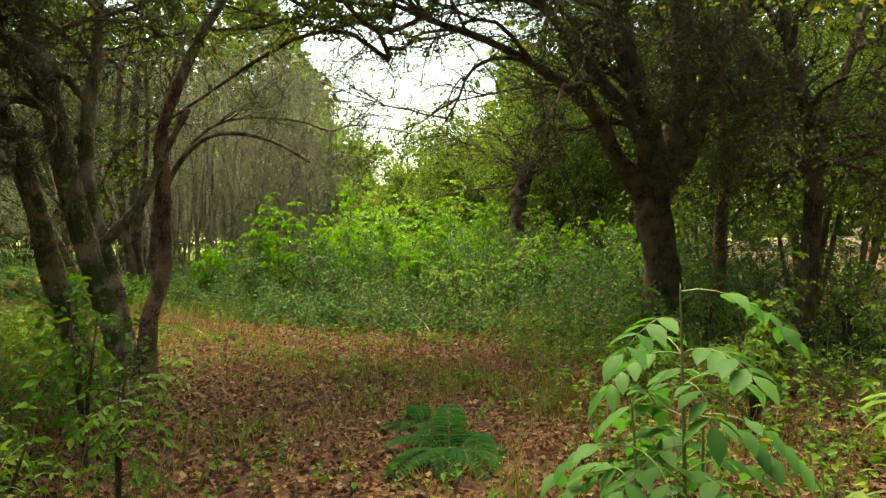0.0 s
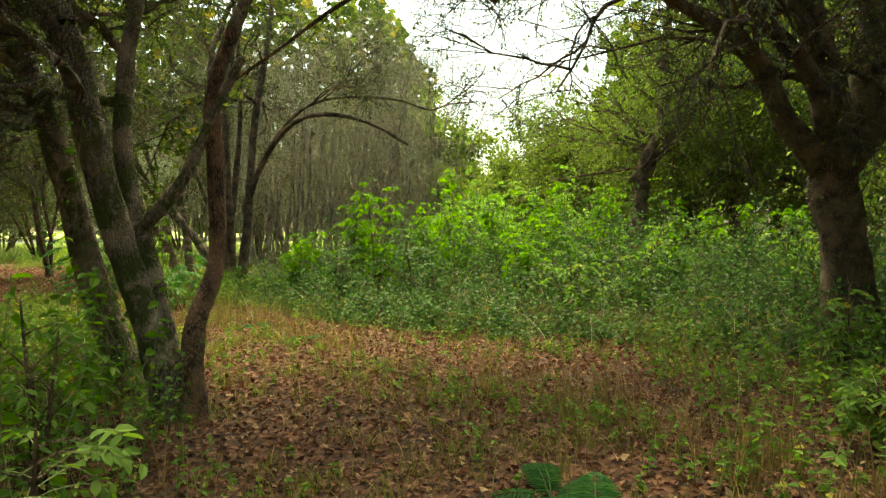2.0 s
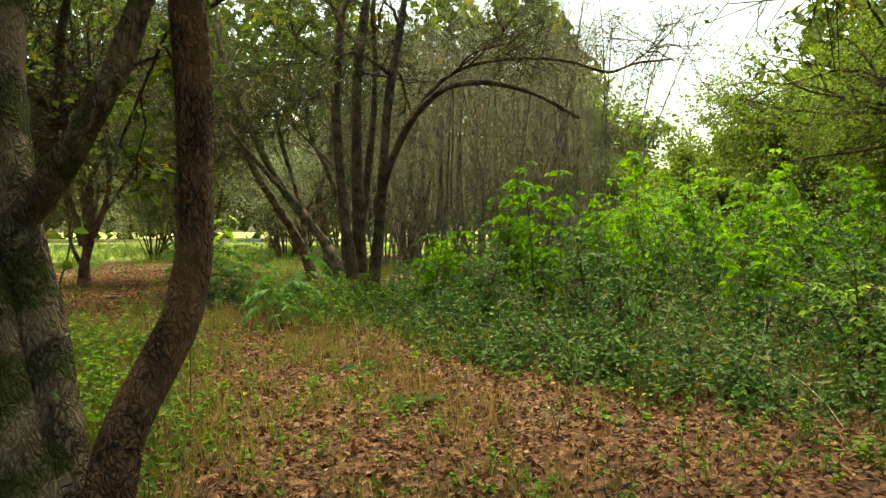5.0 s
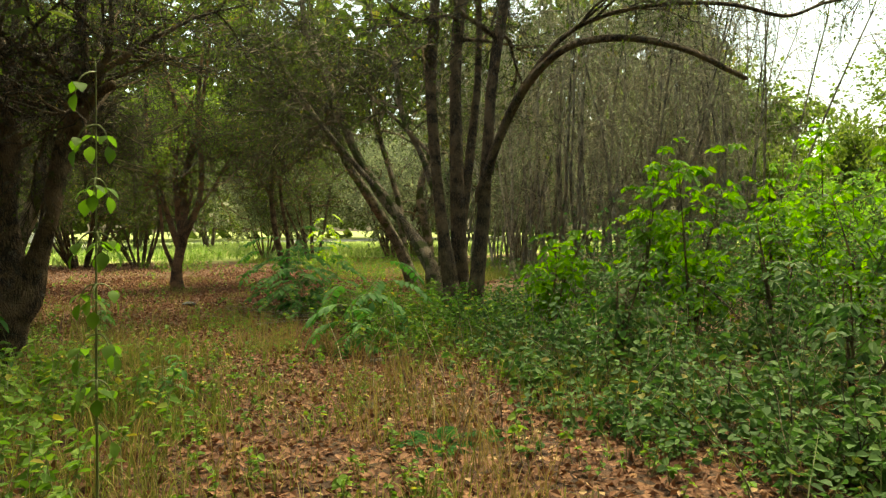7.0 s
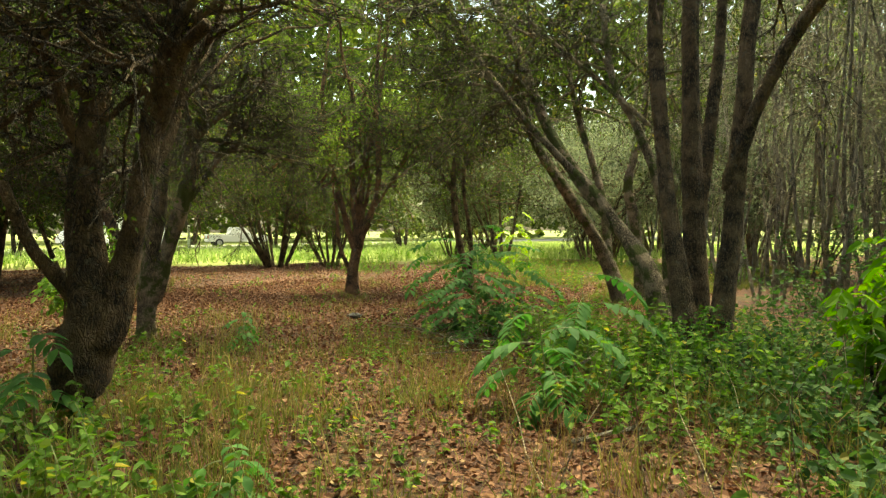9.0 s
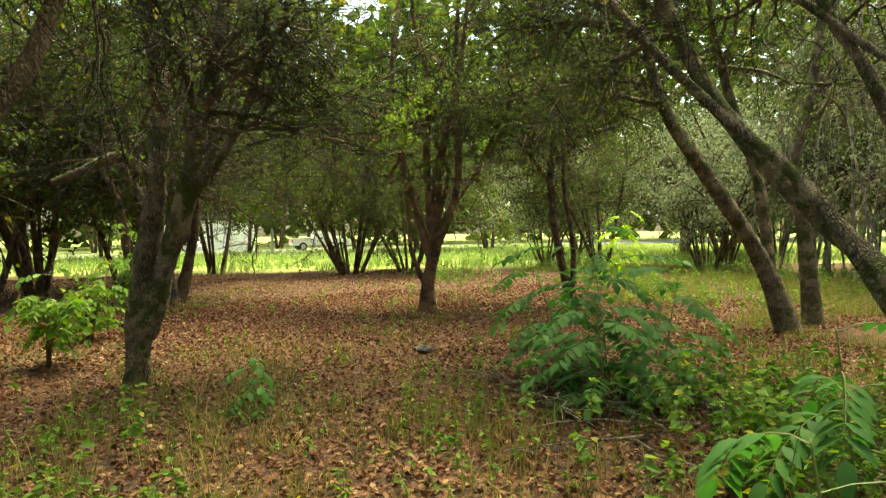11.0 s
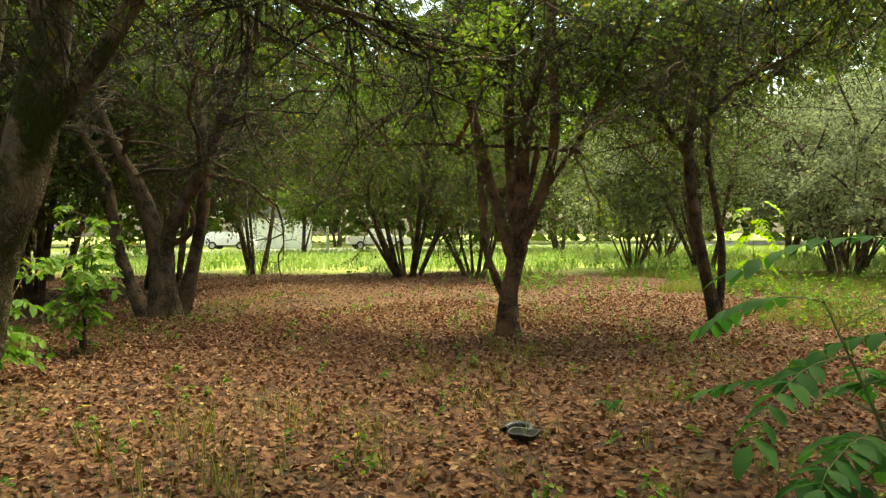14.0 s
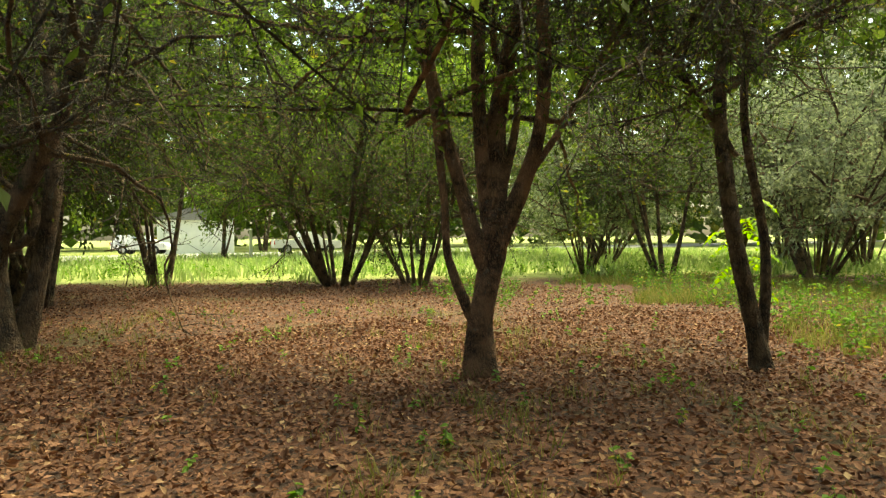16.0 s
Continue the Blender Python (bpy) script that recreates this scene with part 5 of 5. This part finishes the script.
herbs(scatter(9000, -12, 3, 3, 16, lambda x, y: np.clip(lumps(x, y, 1.7) * 2 - 0.75, 0.06, 1) * np.clip(off_path(x, y), 0.35, 1) * 0.9), 0.2, 0.045, HERB, "low scattered herbs on the forest floor", 8)
herbs(scatter(1500, -23, -11, 12, 22, lambda x, y: np.clip(lumps(x, y, 2.2) * 2 - 1.05, 0.03, 1) * 0.7), 0.18, 0.05, HERB, "tiny seedlings in the leaf carpet", 8)
herbs(scatter(1500, -45, -22, 12, 36, lambda x, y: np.clip(1 - np.abs(-0.86 * x + 0.5 * y - 40) / 3, 0, 1)), 0.6, 0.08, SAPLING, "weeds along the meadow's edge", 12)
herbs(scatter(2200, -26, -11, 21.5, 34, lambda x, y: np.clip(lumps(x, y, 0.9) * 2 - 0.6, 0, 1)), 0.5, 0.06, HERB, "shrubby weeds in the far clearing", 14)


# ---- the road and what stands along it ----
GRAVEL = plain_mat("pale_asphalt", (0.3, 0.29, 0.27), 0.9, 0, 0.25, 3)
rv = [(x, y, 0.06 + 0.05 * (abs(x + 64) < 5)) for y in np.linspace(-60, 140, 41) for x in (-71, -67, -61, -57)]
ri = [(r * 4 + c, r * 4 + c + 1, r * 4 + c + 5, r * 4 + c + 4) for r in range(40) for c in range(3)]
tagged(new("road", mesh_of("road", rv, ri, GRAVEL)), "pale sunlit road beyond the meadow", "road", kind="structure")

PAINT = plain_mat("white_car_paint", (0.82, 0.82, 0.8), 0.25, 0, 0.03)
PANE = plain_mat("car_glass", (0.03, 0.035, 0.04), 0.08, 0, 0.1)
TYRE = plain_mat("tyre", (0.02, 0.02, 0.02), 0.8)
RIM = plain_mat("wheel_rim", (0.5, 0.5, 0.5), 0.35, 0.8)
RED = plain_mat("red_lamp", (0.5, 0.02, 0.015), 0.25)


def loft(name, outline, half, mat, inset=0.0, bevel=0.05):
    """A solid from a side outline of (x, z), as wide as 2 * half, drawn in by inset at the top, with rounded edges."""
    bm = bmesh.new()
    zs = [z for _, z in outline]
    lo, hi = min(zs), max(zs)
    sides = [[bm.verts.new((x, s * (half - inset * (z - lo) / (hi - lo)), z)) for x, z in outline] for s in (-1, 1)]
    bm.faces.new(sides[0])
    bm.faces.new(list(reversed(sides[1])))
    for j in range(len(outline)):
        k = (j + 1) % len(outline)
        bm.faces.new((sides[0][k], sides[0][j], sides[1][j], sides[1][k]))
    bmesh.ops.recalc_face_normals(bm, faces=bm.faces)
    bmesh.ops.bevel(bm, geom=bm.edges[:], offset=bevel, segments=2, affect="EDGES")
    me = bpy.data.meshes.new(name)
    bm.to_mesh(me)
    bm.free()
    me.materials.append(mat)
    return me


def car(at, turn, label, pickup):
    root = tagged(new("pickup_truck" if pickup else "car"), label, "car", "cars on the road")
    root.matrix_basis = pose(at[0], at[1], 0.11, 0, 0, turn)
    if pickup:
        body = [(-2.6, 0.45), (2.55, 0.4), (2.62, 0.75), (2.5, 0.98), (1.2, 1.08), (-2.62, 1.1)]
        cabin = [(-0.75, 1.02), (1.25, 1.02), (0.55, 1.68), (-0.55, 1.72)]
    else:
        body = [(-2.1, 0.4), (2.1, 0.38), (2.15, 0.7), (1.9, 0.9), (1.0, 1.0), (-2.1, 1.02)]
        cabin = [(-2.0, 0.95), (1.1, 0.95), (0.35, 1.52), (-1.6, 1.55)]
    part("body", loft("body", body, 0.9, PAINT), root)
    part("cabin", loft("cabin", cabin, 0.82, PAINT, 0.14), root)
    cx = sum(x for x, _ in cabin) / 4
    for s in (-1, 1):
        pane = [(cx + (x - cx) * 0.8, 1.1 + (z - cabin[0][1]) * 0.68) for x, z in cabin]
        part("side_window", loft("side_window", pane, 0.02, PANE, 0, 0.006), root, at=pose(0, s * 0.795, 0, s * 11, 0, 0))
        part("tail_light", loft("tail_light", [(-0.04, 0.0), (0.04, 0.0), (0.04, 0.28), (-0.04, 0.28)], 0.09, RED, 0, 0.01), root, at=pose(body[0][0] - 0.02, s * 0.76, 0.72))
        for x in (body[0][0] + 0.9, body[1][0] - 0.9):
            w = part("wheel", loft("wheel", [(0.36 * math.cos(k * math.pi / 8), 0.36 * math.sin(k * math.pi / 8)) for k in range(16)], 0.12, TYRE, 0, 0.03), root, at=pose(x, s * 0.82, 0.36))
            part("rim", loft("rim", [(0.21 * math.cos(k * math.pi / 6), 0.21 * math.sin(k * math.pi / 6)) for k in range(12)], 0.02, RIM, 0, 0.008), w, at=pose(0, s * 0.12, 0))


car((-61.5, 35.6), 80, "white pickup truck with red tail lights", True)
car((-69.0, 25.0), 60, "white hatchback parked on the road", False)

WALL = plain_mat("white_render", (0.8, 0.79, 0.75), 0.85, 0, 0.06, 2)
ROOF = plain_mat("grey_roof", (0.2, 0.19, 0.18), 0.8)
house = tagged(new("house"), "low white rendered building beyond the road", "house")
house.matrix_basis = pose(-76, 31.0, 0, 0, 0, 75)
part("wall", loft("house_wall", [(-3.2, 0), (3.2, 0), (3.2, 3.0), (-3.2, 3.0)], 3.0, WALL, 0, 0.02), house)
part("roof", loft("house_roof", [(-3.5, 2.98), (3.5, 2.98), (3.5, 3.1), (0, 4.2), (-3.5, 3.1)], 3.3, ROOF, 0, 0.02), house)
for x in (-1.6, 1.6):
    part("window", loft("house_window", [(x - 0.5, 1.1), (x + 0.5, 1.1), (x + 0.5, 2.2), (x - 0.5, 2.2)], 0.03, PANE, 0, 0.01), house, at=pose(0, 3.02, 0))
post = tagged(new("post", loft("post", [(-0.09, -0.1), (0.09, -0.1), (0.09, 1.9), (0, 1.98), (-0.09, 1.9)], 0.09, WALL, 0, 0.01)), "white painted post on the meadow", "post")
post.matrix_basis = pose(-57, 29.6, 0)

# a dark dish-shaped scrap, tipped on its side in the litter
SCRAP = plain_mat("black_rubber", (0.018, 0.016, 0.016), 0.6, 0, 0.4, 30)
PROFILE = ((0.0, 0.0), (0.05, 0.0), (0.085, 0.018), (0.1, 0.05), (0.104, 0.056), (0.1, 0.06), (0.092, 0.054), (0.076, 0.026), (0.048, 0.01), (0.0, 0.009))
turn = np.linspace(0, 2 * np.pi, 25)[:-1]
dent = 1 + 0.06 * np.sin(2 * turn + 0.6) + 0.03 * np.sin(5 * turn)
verts = np.concatenate([np.column_stack([max(r, 0.0005) * np.cos(turn) * dent, max(r, 0.0005) * np.sin(turn) * 0.8 * dent, h * (1 + 0.12 * np.sin(3 * turn + 1))]) for r, h in PROFILE])
ring = np.arange(24)
quads = np.concatenate([np.column_stack([k * 24 + ring, k * 24 + (ring + 1) % 24, (k + 1) * 24 + (ring + 1) % 24, (k + 1) * 24 + ring]) for k in range(len(PROFILE) - 1)])
scrap = tagged(new("rubber_scrap", mesh_of("rubber_scrap", verts, quads, SCRAP, True)), "dark dish-shaped rubber scrap lying on leaf litter", "litter scrap")
scrap.matrix_basis = pose(-12.83, 15.46, float(ground_height(-12.83, 15.46)) + 0.012, 0, 0, 52) @ pose(0, 0, 0, 4, 0, 0)

# single fallen leaves by the way
FALLEN = [leaf_blade("dead_leaf", 0.075, 0.02, LITTER_ONE), leaf_blade("dead_leaf_wide", 0.06, 0.022, LITTER_ONE)]
for j in range(300):
    k = R.integers(12, len(WAY))
    x, y = WAY[k] + R.normal(0, 0.9, 2)
    part("leaf", FALLEN[j % 2], ground, at=pose(x, y, float(ground_height(x, y)) + 0.03, R.uniform(-25, 25), R.uniform(-25, 25), R.uniform(0, 360)))
